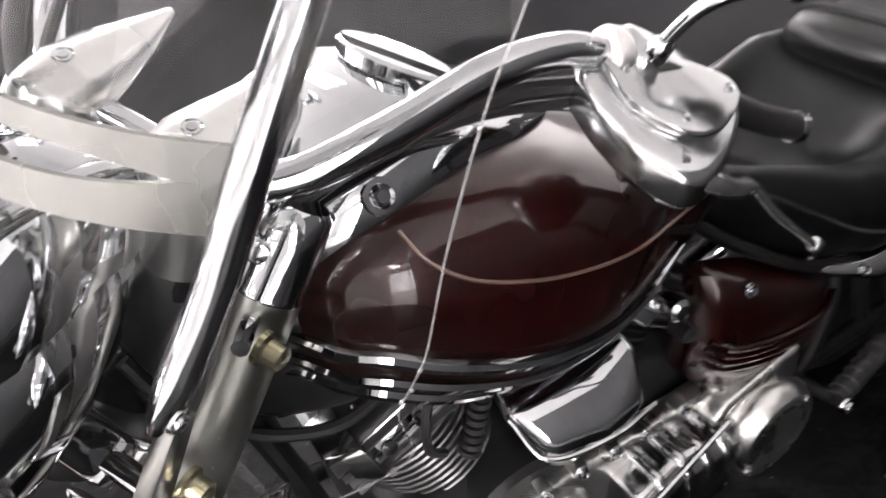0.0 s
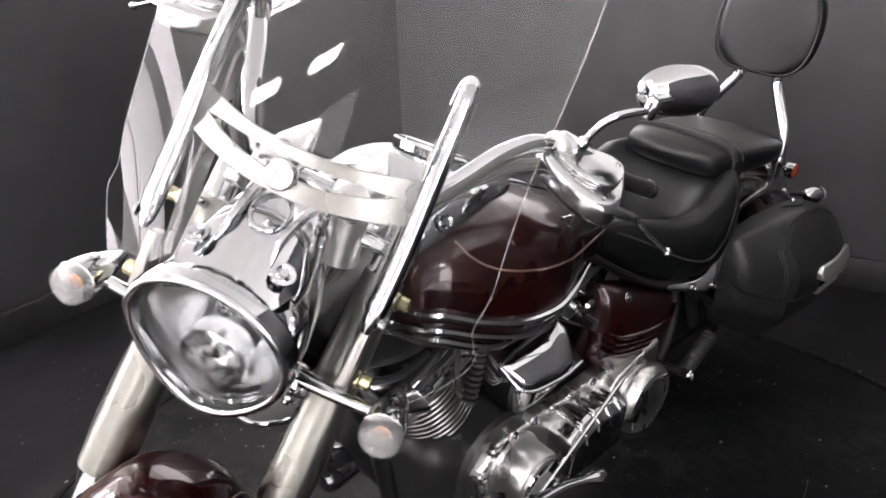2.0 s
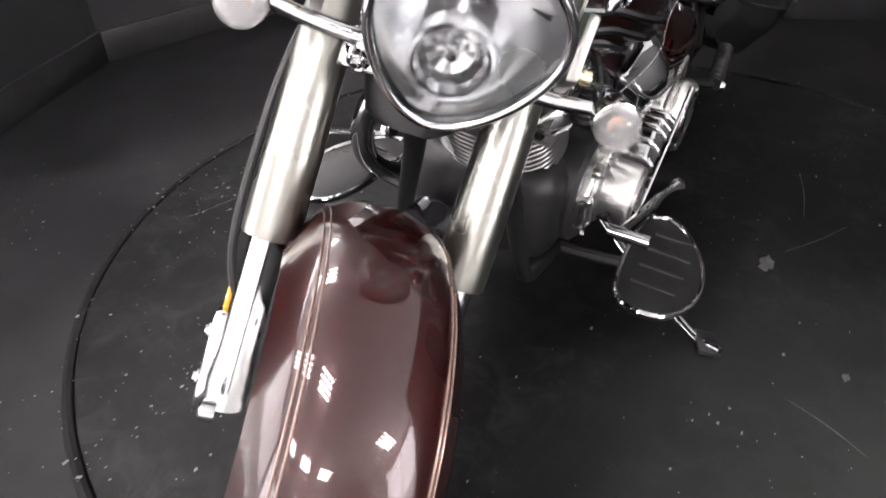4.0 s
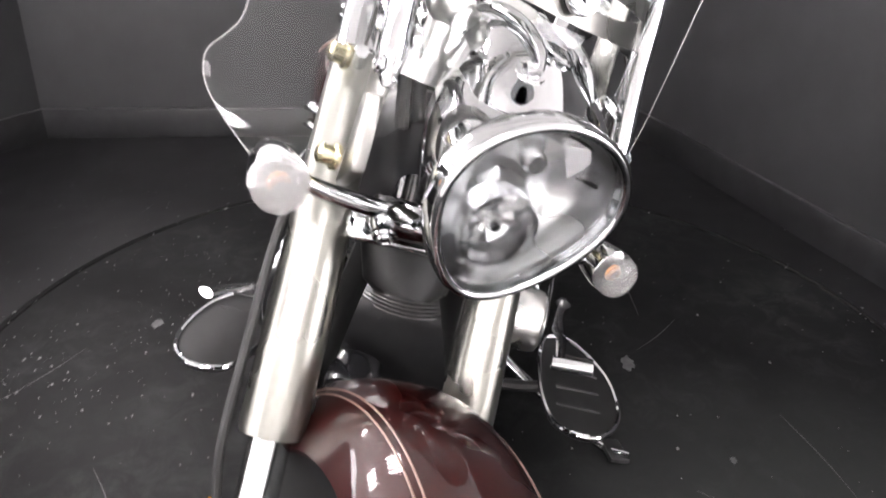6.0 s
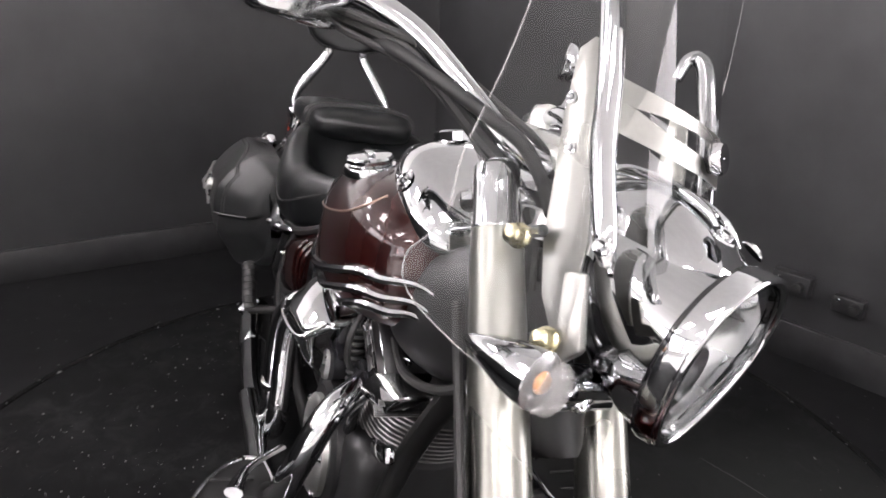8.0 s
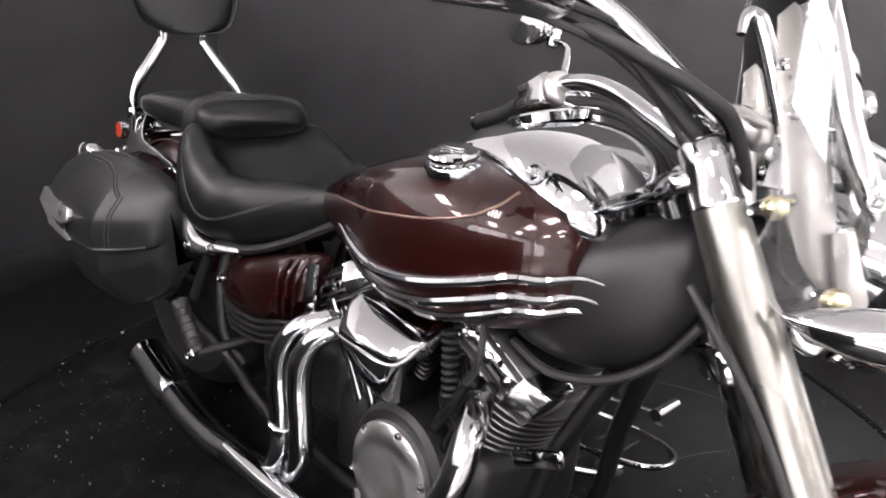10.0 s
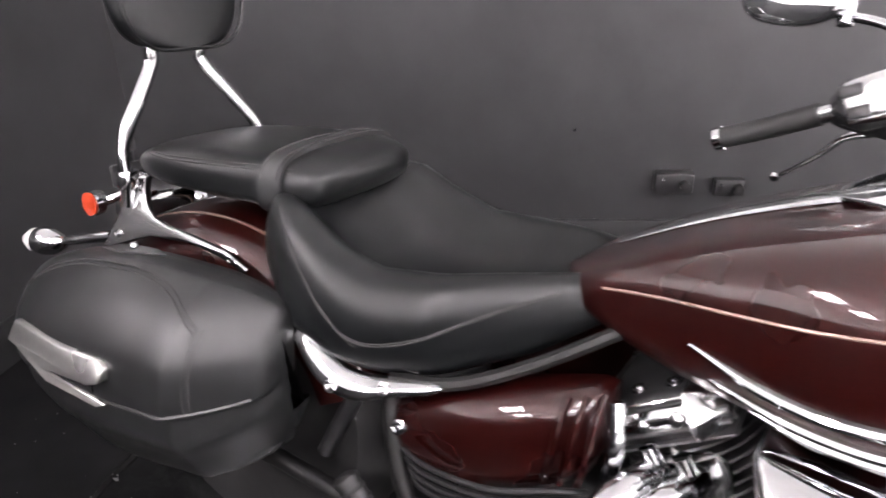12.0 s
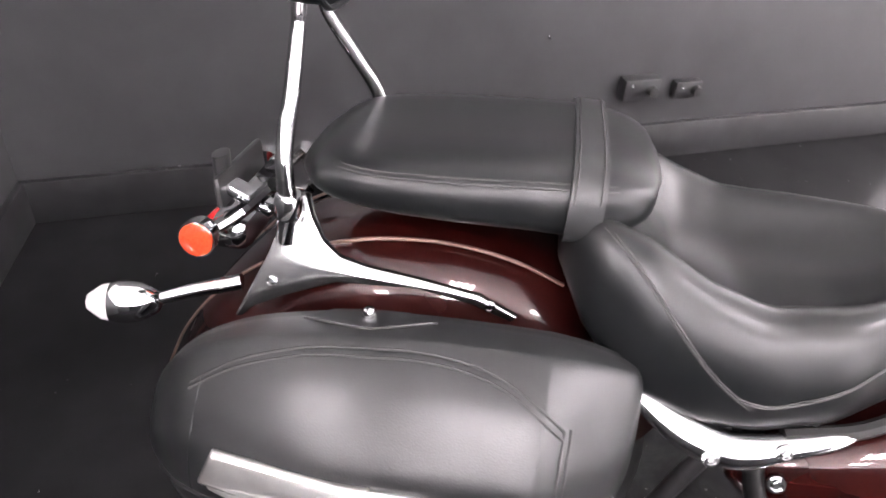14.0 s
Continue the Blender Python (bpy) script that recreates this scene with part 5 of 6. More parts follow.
for hh, w, hw in ((0.072, 0.026, 0.94), (-0.175, 0.05, 0.76)):
    fpart("triple_clamp", rounded(prism([(-0.012, -0.17 * hw), (0.055, -0.178 * hw), (0.078, -0.15 * hw), (0.085, -0.09), (0.075, 0.0), (0.085, 0.09), (0.078, 0.15 * hw), (0.055, 0.178 * hw), (-0.012, 0.17 * hw), (-0.030, 0.0)], hh - w / 2, hh + w / 2, lambda u, v, d: fork_pt(d, v, u)), 0.008, 3), CHROME, "chrome triple clamp")
fpart("steering_stem", lathe([(0.030, -0.18), (0.030, 0.09), (0.016, 0.10), (0.001, 0.102)], fork_pt(0, 0, 0.0), UPAXIS, n=20), GLOSSBLACK)
fpart("stem_cover", loft([[fork_pt(h, w * c, 0.035 + 0.035 * s_) for c, s_ in [(math.cos(a), math.sin(a)) for a in np.linspace(0, 2 * math.pi, 20, endpoint=False)]] for h, w in ((-0.26, 0.04), (-0.245, 0.065), (-0.20, 0.08), (-0.15, 0.08))]), FRAMEBLACK, "black cover between the fork legs")
for s in (1, -1):
    # front signals on a chrome bar
    c = Vector((0.789, 0.251 * s, 0.756))
    ax = Vector((0.985, 0.06 * s, 0.06)).normalized()
    sig = fpart("front_signal", lathe([(0.001, -0.090), (0.008, -0.082), (0.018, -0.055), (0.028, -0.022), (0.033, 0.008), (0.0335, 0.020), (0.030, 0.022)], c, ax, n=28), CHROME, "chrome bullet front turn signal with a clear lens")
    fpart("lens", lathe([(0.031, 0.018), (0.0325, 0.022), (0.0325, 0.030), (0.029, 0.040), (0.018, 0.048), (0.001, 0.050)], c, ax, n=28), RIBLENS, "clear ribbed lens", sig)
    for k in range(4):
        fpart("lens_rib", lathe([(0.0305 - 0.006 * k, 0.0395 + 0.0024 * k), (0.0285 - 0.006 * k, 0.043 + 0.0022 * k), (0.0265 - 0.006 * k, 0.0405 + 0.0024 * k)], c, ax, n=28), RIBLENS, "", sig)
    fpart("bulb", lathe([(0.001, 0.008), (0.009, 0.010), (0.013, 0.016), (0.013, 0.023), (0.009, 0.029), (0.001, 0.031)], c, ax, n=18), AMBER, "amber bulb", sig)
    fpart("reflector_bowl", lathe([(0.001, 0.004), (0.016, 0.006), (0.0305, 0.020)], c, ax, n=24), BOWL, "", sig)
    fpart("signal_bar", sweep([(0.765, 0.10 * s, 0.735), (0.769, 0.17 * s, 0.740), (0.775, 0.235 * s, 0.752)], [0.013, 0.012, 0.010], n=12), CHROME, "chrome signal bar")
    fpart("clamp_bolt", bolt((0.797, 0.099 * s, 0.719), (0.8, 0, -0.5), 0.010, 0.008), CHROME)
fpart("signal_cross_bar", box((0.762, 0, 0.728), (0.05, 0.22, 0.035), 0.012, (0, 25, 0)), CHROME, "chrome clamp below the headlight")

# headlight
HC = Vector((0.864, 0, 0.850))


def light_ring(x, k, drop=0.0, n=40, dz=0.0):
    """The headlight's outline, rounded above and drawn to a point below."""
    out = []
    for a in np.linspace(0, 2 * math.pi, n, endpoint=False):
        c, s_ = math.cos(a), math.sin(a)
        y = 0.120 * c * (1 - 0.22 * max(0, -s_) ** 1.5)
        z = 0.104 * s_ if s_ > 0 else 0.146 * s_
        out.append((x + drop * z, y * k, HC.z + dz + z * k))
    return out


TILT = 0.12
shell = [(HC.x - 0.205, 0.30, 0.06), (HC.x - 0.185, 0.52, 0.05), (HC.x - 0.14, 0.74, 0.03), (HC.x - 0.09, 0.88, 0.015), (HC.x - 0.04, 0.955, 0.004), (HC.x - 0.005, 0.985, 0.0), (HC.x + 0.0, 1.03, 0.0), (HC.x + 0.022, 1.03, 0), (HC.x + 0.030, 0.99, 0), (HC.x + 0.026, 0.93, 0), (HC.x + 0.012, 0.91, 0)]
hl = fpart("headlight", loft([light_ring(x, k, TILT * max(0, 1 - (HC.x - x) * 5), dz=dz) for x, k, dz in shell], caps=False), CHROME, "large chrome headlight shell drawn to a point below")
fpart("bezel_groove", loft([light_ring(HC.x - 0.008 + d, k, TILT) for d, k in ((0, 0.99), (0.002, 1.012), (0.006, 1.012), (0.008, 0.99))], caps=False), GLOSSBLACK, "", hl)
brng = random.Random(3)
bowl_rows = []
for k in (0.925, 0.80, 0.66, 0.52, 0.38, 0.22, 0.05):
    ring = light_ring(HC.x + 0.014 - 0.080 * (1 - k / 0.925) ** 0.75, k, TILT, n=40)
    if 0.1 < k < 0.9:
        ring = [(x + 0.0006 * math.sin(9 * j), y, z) for j, (x, y, z) in enumerate(ring)]
    bowl_rows.append(ring)
fpart("bowl", loft(bowl_rows, caps=False), BOWL, "smooth reflector bowl", hl)
lens_rows = [light_ring(HC.x + 0.014 + 0.030 * (1 - (k / 0.93) ** 2), k, TILT) for k in (0.93, 0.8, 0.6, 0.4, 0.2, 0.03)]
fpart("bezel_ring", sweep(light_ring(HC.x + 0.026, 0.965, TILT) + light_ring(HC.x + 0.026, 0.965, TILT)[:1], 0.0065, n=10, per=2), CHROME, "polished inner bezel ring", hl)
fpart("lens", loft(lens_rows, caps=False), SHIELD, "clear headlight glass", hl)
fpart("projector", lathe([(0.050, -0.03), (0.053, 0.0), (0.049, 0.005), (0.047, 0.0), (0.047, -0.036)], (HC.x - 0.008, 0, HC.z - 0.058), (1, 0, -0.12), n=32), BOWL, "chrome projector ring", hl)
prow = []
for r, d in ((0.0465, 0.0), (0.040, -0.014), (0.030, -0.022), (0.018, -0.028), (0.006, -0.030)):
    prow.append([(HC.x - 0.008 + d + brng.uniform(-0.003, 0.003), r * math.cos(a), HC.z - 0.058 + r * math.sin(a)) for a in np.linspace(0, 2 * math.pi, 16, endpoint=False)])
fpart("projector_bowl", loft(prow, caps=False), BOWL, "small faceted reflector", hl).data.set_sharp_from_angle(angle=radians(4))
fpart("projector_bulb", lathe([(0.009, -0.03), (0.010, -0.012), (0.006, -0.006), (0.001, -0.005)], (HC.x - 0.008, 0, HC.z - 0.058), (1, 0, -0.12), n=14), CHROME, "", hl)
fpart("bulb_shield", lathe([(0.014, -0.02), (0.015, 0.012), (0.011, 0.018), (0.001, 0.019)], (HC.x - 0.025, 0, HC.z + 0.035), (1, 0, -0.12), n=20), CHROME, "", hl)
for s in (1, -1):
    for k in range(4):
        a = radians(20 + 28 * k)
        fpart("facet_line", sweep([(HC.x - 0.045, 0.03 * s * math.cos(a), HC.z + 0.02 + 0.03 * math.sin(a)), (HC.x - 0.022, 0.06 * s * math.cos(a), HC.z + 0.015 + 0.055 * math.sin(a)), (HC.x + 0.004, 0.090 * s * math.cos(a), HC.z + 0.01 + 0.075 * math.sin(a))], 0.0018, n=5), SATINBLACK, "", hl)
# nacelle lid on top of the shell
lid = []
for x, hw, z0, z1 in table([(HC.x + 0.012, 0.072, HC.z + 0.082, HC.z + 0.092), (HC.x - 0.02, 0.082, HC.z + 0.075, HC.z + 0.112), (HC.x - 0.06, 0.086, HC.z + 0.065, HC.z + 0.134), (HC.x - 0.11, 0.080, HC.z + 0.06, HC.z + 0.150), (HC.x - 0.16, 0.070, HC.z + 0.06, HC.z + 0.150), (HC.x - 0.20, 0.060, HC.z + 0.06, HC.z + 0.135)], 4):
    lid.append([(x, -hw, z0), (x, -hw * 0.96, z0 + 0.45 * (z1 - z0)), (x, -hw * 0.72, z0 + 0.85 * (z1 - z0)), (x, -hw * 0.35, z1), (x, 0, z1 + 0.003), (x, hw * 0.35, z1), (x, hw * 0.72, z0 + 0.85 * (z1 - z0)), (x, hw * 0.96, z0 + 0.45 * (z1 - z0)), (x, hw, z0), (x, 0, z0 - 0.01)])
nac = fpart("nacelle_lid", loft(lid), CHROME, "chrome lid over the headlight shell")
for s in (1, -1):
    fpart("lid_ridge", sweep([(HC.x - 0.030, 0.040 * s, HC.z + 0.118), (HC.x - 0.06, 0.036 * s, HC.z + 0.140), (HC.x - 0.11, 0.040 * s, HC.z + 0.152), (HC.x - 0.17, 0.048 * s, HC.z + 0.150), (HC.x - 0.20, 0.052 * s, HC.z + 0.138)], [0.002, 0.007, 0.009, 0.010, 0.007], n=10, flat=0.9), CHROME, "raised ridge on the lid", nac)
fpart("lid_dish", sweep([(HC.x - 0.060 - 0.035 * (1 - math.cos(a)), 0.026 * math.sin(a), HC.z + 0.141 + 0.008 * (1 - math.cos(a))) for a in np.linspace(0, 2 * math.pi, 20)], 0.0035, n=8), CHROME, "oval rim on the lid", nac)
for s in (1, -1):
    fpart("lid_bolt", bolt((HC.x - 0.022, 0.061 * s, HC.z + 0.121), (0.35, 0.3 * s, 1), 0.011, 0.007), CHROME, "", nac)

# windshield and its mounts
def shield_x(y, z):
    """The clear sheet: bowed in the middle, with flat wings swept back more towards the foot."""
    a = abs(y)
    sweep_back = max(0.22, min(0.92, 0.62 - 1.34 * (z - 1.0)))
    return 0.826 - 0.403 * (z - 0.85) - 1.263 * min(a, 0.121) ** 2 - sweep_back * max(0.0, a - 0.121)


def band_x(y, z):
    return 0.852 - 0.42 * (z - 0.85) - 1.35 * y * y


HALF = [(0.728, 0.222, 0.232), (0.745, 0.205, 0.275), (0.775, 0.190, 0.318), (0.81, 0.170, 0.330), (0.84, 0.150, 0.318), (0.87, 0.125, 0.308), (0.92, 0.075, 0.311), (0.955, 0.0, 0.309), (1.045, 0.0, 0.298), (1.15, 0.0, 0.290), (1.22, 0.0, 0.290), (1.355, 0.0, 0.282), (1.44, 0.0, 0.262), (1.49, 0.0, 0.19), (1.51, 0.0, 0.09)]
rows_r = table(HALF, 3)
verts, faces = [], []
cols = 13
for z, yi, yo in rows_r:
    yi = max(yi, 0.0)
    for sgn in (1, -1):
        for c in range(cols):
            y = sgn * (yi + (yo - yi) * c / (cols - 1))
            verts.append((shield_x(y, z), y, z))
for i in range(len(rows_r) - 1):
    for h in range(2):
        for c in range(cols - 1):
            a = i * 2 * cols + h * cols + c
            q = (a, a + 1, a + 1 + 2 * cols, a + 2 * cols)
            faces.append(q if h == 0 else q[::-1])
bm = mesh_of(verts, faces)
bmesh.ops.remove_doubles(bm, verts=bm.verts, dist=0.0005)
bmesh.ops.recalc_face_normals(bm, faces=bm.faces)
shield = fpart("windshield", bm, SHIELD, "large clear curved windshield")
shield.visible_shadow = False
edge = [(shield_x(yo, z), yo, z) for z, yi, yo in HALF]
for s in (1, -1):
    fpart("rim", sweep([(x, y * s, z) for x, y, z in edge], 0.0011, n=6), EDGE, "polished windshield edge", shield)
    post = [(0.780, 0.174, 0.886), (0.772, 0.175, 0.900), (0.758, 0.176, 0.925), (0.715, 0.176, 1.00), (0.675, 0.173, 1.09), (0.625, 0.170, 1.185), (0.604, 0.166, 1.205), (0.592, 0.158, 1.196), (0.592, 0.152, 1.165)]
    tube = fpart("windshield_post", sweep([(x, y * s, z) for x, y, z in post], [0.006, 0.012, 0.0155, 0.0155, 0.0155, 0.0145, 0.013, 0.011, 0.008], n=14), CHROME, "chrome windshield post")
    fpart("post_bolt", bolt((0.772, 0.188 * s, 0.905), (0, s, 0), 0.007, 0.006), CHROME, "", tube)
    fpart("clamp", rounded(prism([(0.775, 0.755), (0.80, 0.79), (0.762, 0.87), (0.738, 0.86)], 0.160 * s, 0.178 * s, lambda u, v, d: (u, d, v)), 0.004), BRUSHED, "", tube)
    plate = [(0.762, 0.800), (0.738, 0.900), (0.692, 1.000), (0.640, 1.115), (0.626, 1.125), (0.612, 1.105), (0.630, 1.03), (0.655, 0.96), (0.682, 0.88), (0.715, 0.82), (0.745, 0.79)]
    pl = fpart("side_plate", rounded(prism(plate, 0.150 * s, 0.156 * s, lambda u, v, d: (u, d + 0.04 * s * max(0, 0.9 - v), v)), 0.0015), BRUSHED, "brushed steel windshield side plate")
    for x, z in ((0.633, 1.047), (0.662, 0.991)):
        fpart("plate_bolt", bolt((x, 0.157 * s, z), (0, s, 0), 0.005, 0.004), CHROME, "", pl)
    for x, z in ((0.668, 0.872), (0.761, 0.783)):
        nut = fpart("knurled_nut", lathe([(0.016, 0), (0.016, 0.005), (0.012, 0.008), (0.012, 0.022), (0.008, 0.025), (0.001, 0.025)], (x, 0.182 * s, z), (0, s, 0), n=16), BRASS, "brass knurled mounting nut")
    fpart("strut", sweep([(0.690, 0.178 * s, 0.89), (0.655, 0.160 * s, 0.872), (0.63, 0.150 * s, 0.845)], 0.008, n=8), CHROME)
# slotted steel band across the windshield
BZ = 1.058


def band_strip(z_lo, z_hi, y0, y1):
    ys = np.linspace(y0, y1, 33)
    rings = []
    for y in ys:
        zl, zh = z_lo(y), z_hi(y)
        x0 = band_x(y, zl) - 0.007 - 0.9 * y * y
        x1 = band_x(y, zh) - 0.007 - 0.9 * y * y
        rings.append([(x0, y, zl), (x1, y, zh), (x1 - 0.004, y, zh), (x0 - 0.004, y, zl)])
    return loft(rings)


slot = lambda y: 0.011 * max(0.0, 1 - (abs(y) / 0.142) ** 3)
cross = fpart("cross_band", join(band_strip(lambda y: BZ - 0.030, lambda y: BZ + 0.004 - slot(y), -0.172, 0.172), band_strip(lambda y: BZ + 0.0042 + slot(y), lambda y: BZ + 0.030, -0.172, 0.172)), BRUSHED, "slotted brushed steel cross band")
fpart("emblem_bolt", lathe([(0.021, -0.004), (0.022, 0.004), (0.019, 0.009), (0.008, 0.010), (0.001, 0.007)], (band_x(0, BZ) + 0.004, 0, BZ), (0.92, 0, 0.38), n=24), CHROME, "", cross)

# handlebar
BAR = [(0.110, 0.518, 0.965), (0.17, 0.462, 0.984), (0.235, 0.385, 1.012), (0.290, 0.318, 1.040), (0.349, 0.272, 1.058), (0.42, 0.228, 1.045), (0.50, 0.185, 1.005), (0.57, 0.135, 0.965), (0.605, 0.085, 0.960), (0.612, 0.0, 0.962)]
bar_pts = BAR + [(x, -y, z) for x, y, z in BAR[-2::-1]]
fpart("handlebar", sweep(bar_pts[1:-1], [0.0135, 0.014, 0.0165, 0.0175, 0.018, 0.018, 0.018, 0.018, 0.018, 0.018, 0.018, 0.018, 0.018, 0.0175, 0.0165, 0.014, 0.0135], n=18), CHROME, "thick pulled-back chrome handlebar")
for s in (1, -1):
    fpart("riser", lathe([(0.036, 0), (0.034, 0.02), (0.029, 0.06), (0.028, 0.095), (0.030, 0.105)], (0.628, 0.066 * s, 0.868), (-0.16, 0, 1), n=28), CASTALU, "tall polished handlebar riser")
    fpart("riser_cap", sweep([(0.655, 0.066 * s, 0.962), (0.640, 0.066 * s, 0.968), (0.606, 0.066 * s, 0.976), (0.570, 0.066 * s, 0.982), (0.530, 0.064 * s, 0.990), (0.492, 0.062 * s, 1.000)], [0.014, 0.036, 0.040, 0.032, 0.019, 0.004], n=20, flat=0.78, per=6), CASTALU, "polished riser cap drawn out to a rear fin")
    fpart("riser_bolt", bolt((0.612, 0.066 * s, 1.001), (0.1, 0, 1), 0.009, 0.006), CHROME)
    grip = fpart("grip", sweep([(0.222, 0.400 * s, 1.007), (0.17, 0.462 * s, 0.985), (0.122, 0.507 * s, 0.969)], [0.0175, 0.0165, 0.0175], n=16), RUBBER, "black rubber handlebar grip")
    fpart("end_cap", lathe([(0.0185, -0.004), (0.0185, 0.008), (0.012, 0.013), (0.001, 0.014)], (0.120, 0.509 * s, 0.968), (-0.72, 0.66 * s, -0.24), n=18), CHROME, "chrome bar end", grip)
    # switch block: a squared casting with a pale clamp ring and two rocker switches
    sa = Vector((0.312, 0.297 * s, 1.043))
    sd = Vector((-0.087, 0.099 * s, -0.036)).normalized()
    su = (Vector((0, 0, 1)) - sd * sd.z).normalized()
    sv = sd.cross(su) * s

    def block_ring(t, hu, hv, p):
        return [sa + sd * t + su * (hu * math.copysign(abs(math.sin(a)) ** (2 / p), math.sin(a))) + sv * (hv * math.copysign(abs(math.cos(a)) ** (2 / p), math.cos(a))) for a in np.linspace(0, 2 * math.pi, 32, endpoint=False)]

    sw = fpart("switch_housing", loft([block_ring(*r) for r in ((0.016, 0.027, 0.027, 2.5), (0.020, 0.033, 0.032, 4), (0.026, 0.036, 0.034, 5), (0.094, 0.035, 0.033, 5), (0.102, 0.032, 0.030, 4.5), (0.108, 0.026, 0.026, 3), (0.120, 0.021, 0.021, 2))]), POLISHED, "polished switch housing")
    fpart("clamp_ring", loft([block_ring(*r) for r in ((-0.006, 0.020, 0.020, 2), (-0.004, 0.030, 0.030, 2), (0.0, 0.034, 0.034, 2), (0.010, 0.035, 0.035, 2.2), (0.015, 0.034, 0.034, 2.2), (0.017, 0.028, 0.028, 2))]), CASTALU, "pale clamp ring", sw)
    for t, du in ((0.086, 0.014), (0.080, -0.018)):
        for e in (1, -1):
            q = sa + sd * t + su * du + sv * (0.0335 * e)
            m4 = Matrix((sd, su, sv)).transposed().to_4x4()
            m4.translation = q
            rk = box((0, 0, 0), (0.030, 0.017, 0.006), 0.002)
            bmesh.ops.transform(rk, matrix=m4, verts=rk.verts)
            if m4.determinant() < 0:
                bmesh.ops.reverse_faces(rk, faces=rk.faces)
            fpart("rocker_switch", rk, SATINBLACK, "black rocker switch", sw)
    RES = [(0.350, 0.285), (0.385, 0.335), (0.402, 0.395), (0.388, 0.438), (0.330, 0.448), (0.250, 0.432), (0.255, 0.375), (0.298, 0.308)]
    RES = [tuple(q) for q in smooth_path(RES + RES[:1], 4)[:-1]]
    mc = fpart("lever_reservoir", rounded(prism(RES, 1.000, 1.045, lambda u, v, d: (u, v * s, d - 0.12 * (v - 0.36) - 0.10 * (u - 0.30))), 0.012, 3), POLISHED, "polished lever reservoir")
    LIDO = [(0.335, 0.305), (0.366, 0.350), (0.358, 0.410), (0.312, 0.432), (0.256, 0.424), (0.264, 0.372), (0.302, 0.320)]
    LIDO = [tuple(q) for q in smooth_path(LIDO + LIDO[:1], 4)[:-1]]
    fpart("reservoir_lid", rounded(prism(LIDO, 1.045, 1.056, lambda u, v, d: (u, v * s, d - 0.12 * (v - 0.36) - 0.10 * (u - 0.30))), 0.003), POLISHED, "", mc)
    for u, v in ((0.330, 0.325), (0.345, 0.395), (0.268, 0.418), (0.290, 0.352)):
        fpart("lid_screw", bolt((u, v * s, 1.055 - 0.12 * (v - 0.36) - 0.10 * (u - 0.30)), (0, 0, 1), 0.004, 0.003), CHROME, "", mc)
    lv = fpart("lever", sweep([(0.375, 0.405 * s, 1.022), (0.362, 0.440 * s, 1.012), (0.338, 0.465 * s, 1.000), (0.304, 0.484 * s, 0.988), (0.290, 0.515 * s, 0.965), (0.268, 0.550 * s, 0.942), (0.249, 0.577 * s, 0.924)], [0.022, 0.019, 0.014, 0.010, 0.009, 0.0075, 0.007], n=12, flat=0.55), POLISHED, "polished hand lever")
    fpart("tip", lathe([(0.001, -0.009), (0.007, -0.006), (0.0095, 0), (0.007, 0.006), (0.001, 0.009)], (0.247, 0.579 * s, 0.923), (0, 0, 1), n=12), POLISHED, "", lv)
    stem = fpart("mirror_stem", sweep([(0.302, 0.340 * s, 1.055), (0.300, 0.347 * s, 1.085), (0.297, 0.358 * s, 1.115), (0.290, 0.374 * s, 1.136), (0.270, 0.400 * s, 1.150), (0.249, 0.425 * s, 1.158)], 0.0075, n=10), CHROME, "chrome mirror stem")
    fpart("nut", lathe([(0.012, -0.01), (0.012, 0.012), (0.009, 0.016), (0.001, 0.016)], (0.301, 0.343 * s, 1.068), (0, 0.2 * s, 1), n=8), CHROME, "", stem)
    fpart("knuckle", lathe([(0.011, -0.018), (0.013, -0.014), (0.013, 0.016), (0.011, 0.020)], (0.249, 0.425 * s, 1.162), (0, 0, 1), n=14), CHROME, "", stem)
    mc_ = Vector((0.185, 0.460 * s, 1.190))
    along = Vector((-0.60, 0.78 * s, 0.15)).normalized()
    nx = Vector((0.78, 0.60 * s, 0.10)).normalized()
    tall = along.cross(nx) * s
    mrings = []
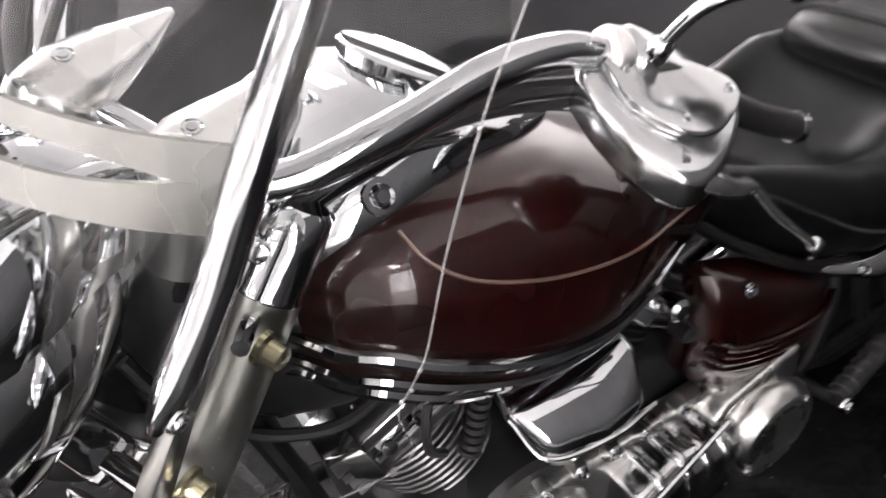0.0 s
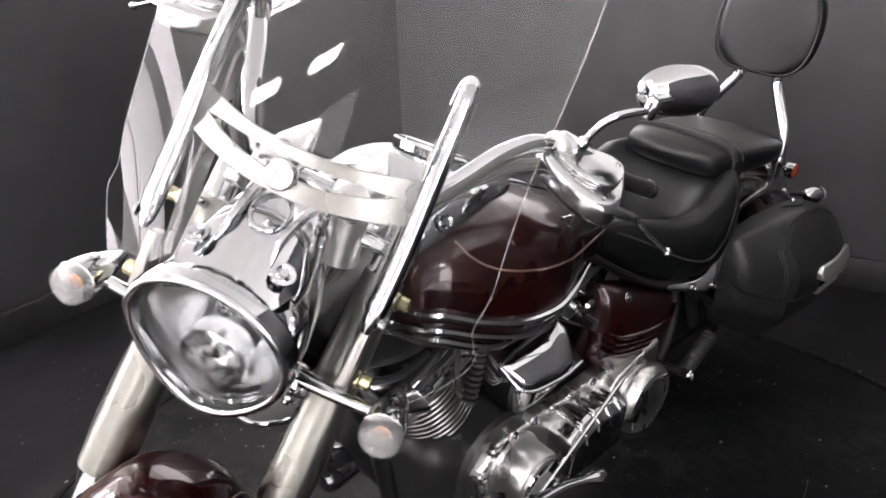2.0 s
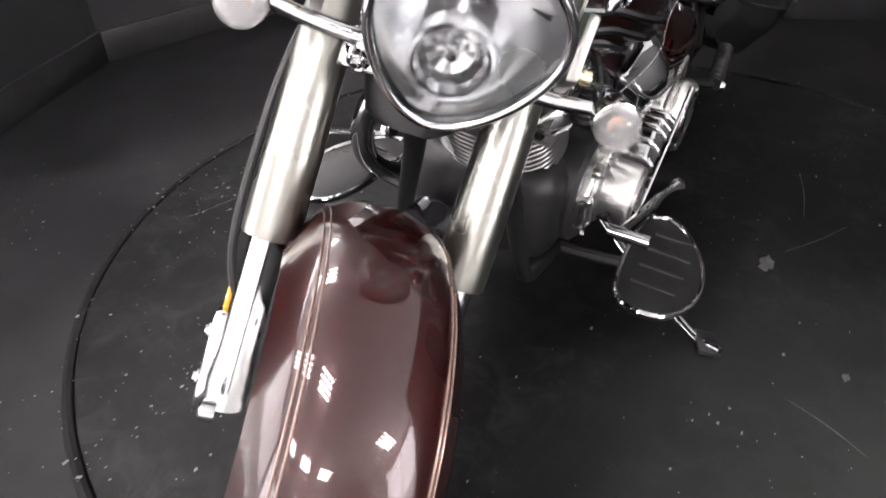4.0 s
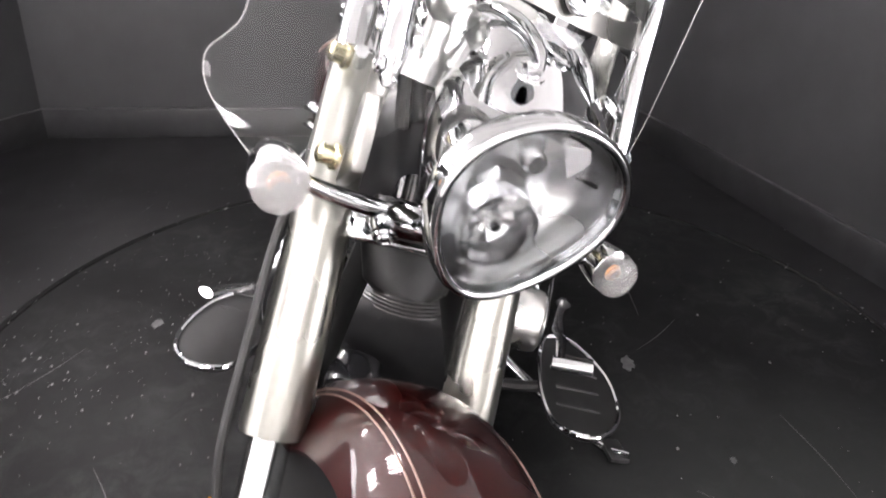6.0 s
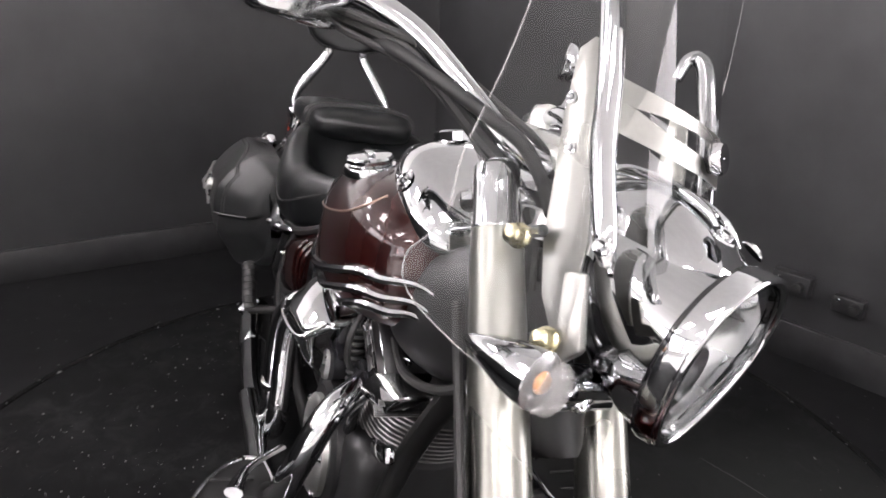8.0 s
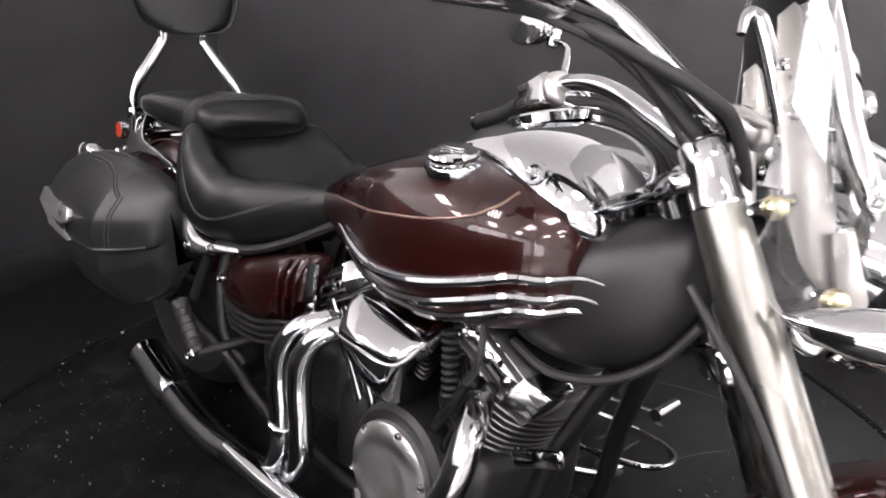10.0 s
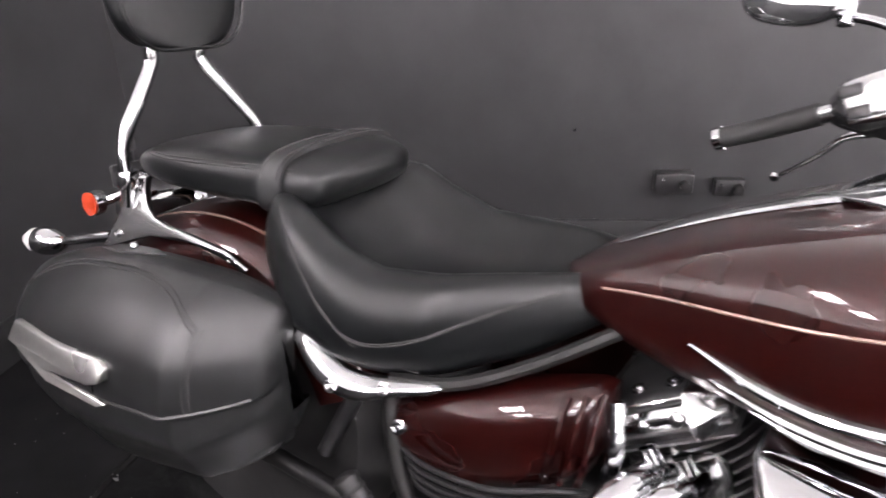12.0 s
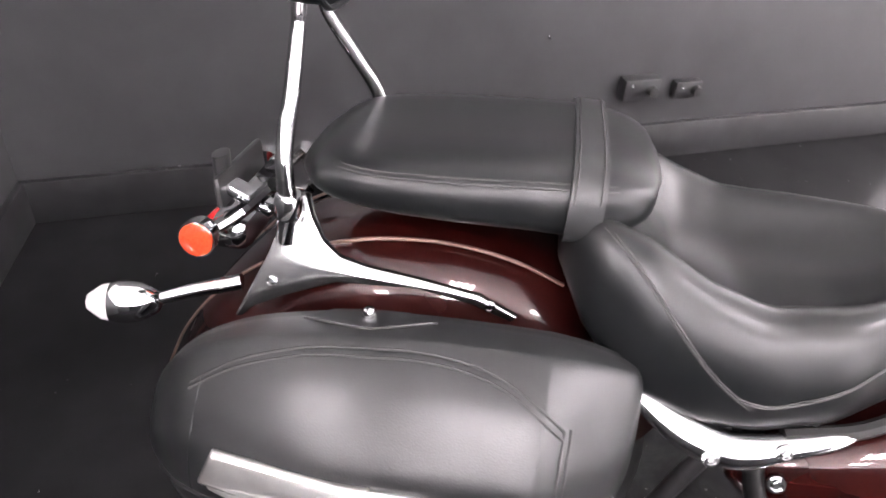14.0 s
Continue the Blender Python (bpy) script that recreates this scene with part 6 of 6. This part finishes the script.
    for d, k in ((-0.012, 0.94), (-0.010, 1.0), (0.002, 1.0), (0.016, 0.90), (0.028, 0.70), (0.035, 0.4), (0.036, 0.05)):
        mrings.append([mc_ + nx * d + along * (k * 0.085 * math.copysign(abs(math.cos(a)) ** 0.85, math.cos(a))) + tall * (k * 0.046 * math.copysign(abs(math.sin(a)) ** 0.85, math.sin(a))) for a in np.linspace(0, 2 * math.pi, 28, endpoint=False)])
    mir = fpart("mirror", loft(mrings), CHROME, "oval chrome mirror")
    fpart("glass", loft([[mc_ + nx * d + along * (k * 0.080 * math.cos(a)) + tall * (k * 0.042 * math.sin(a)) for a in np.linspace(0, 2 * math.pi, 28, endpoint=False)] for d, k in ((-0.0125, 1.0), (-0.0135, 0.97), (-0.0136, 0.05))]), MIRROR, "", mir)
    fpart("bracket", sweep([(0.249, 0.425 * s, 1.178), mc_ + nx * 0.03 - along * 0.045, mc_ + nx * 0.015 - along * 0.02], 0.008, n=8), CHROME, "", mir)
    # cables down from the bar
    fpart("cable", sweep([(0.33, 0.30 * s, 1.025), (0.42, 0.235 * s, 1.020), (0.52, 0.165 * s, 0.965), (0.61, 0.10 * s, 0.90), (0.64, 0.06 * s, 0.80)], 0.0100, n=8), RUBBER, "black control cable")
    fpart("cable", sweep([(0.345, 0.295 * s, 1.01), (0.44, 0.222 * s, 1.000), (0.53, 0.15 * s, 0.945), (0.60, 0.11 * s, 0.85)], 0.0055, n=8), RUBBER, "black control cable")

fpart("cable", sweep([(0.265, -0.335, 1.000), (0.340, -0.262, 1.022), (0.412, -0.248, 1.014), (0.488, -0.216, 1.000), (0.553, -0.184, 0.985), (0.600, -0.142, 0.966), (0.640, -0.085, 0.900), (0.650, -0.05, 0.82)], 0.0098, n=10), RUBBER, "thick black cable sleeve over the bar")
fpart("cable", sweep([(0.356, -0.300, 1.030), (0.44, -0.225, 1.032), (0.53, -0.150, 1.005), (0.610, -0.100, 0.966), (0.640, -0.075, 0.87)], 0.006, n=8), RUBBER, "black control cable")
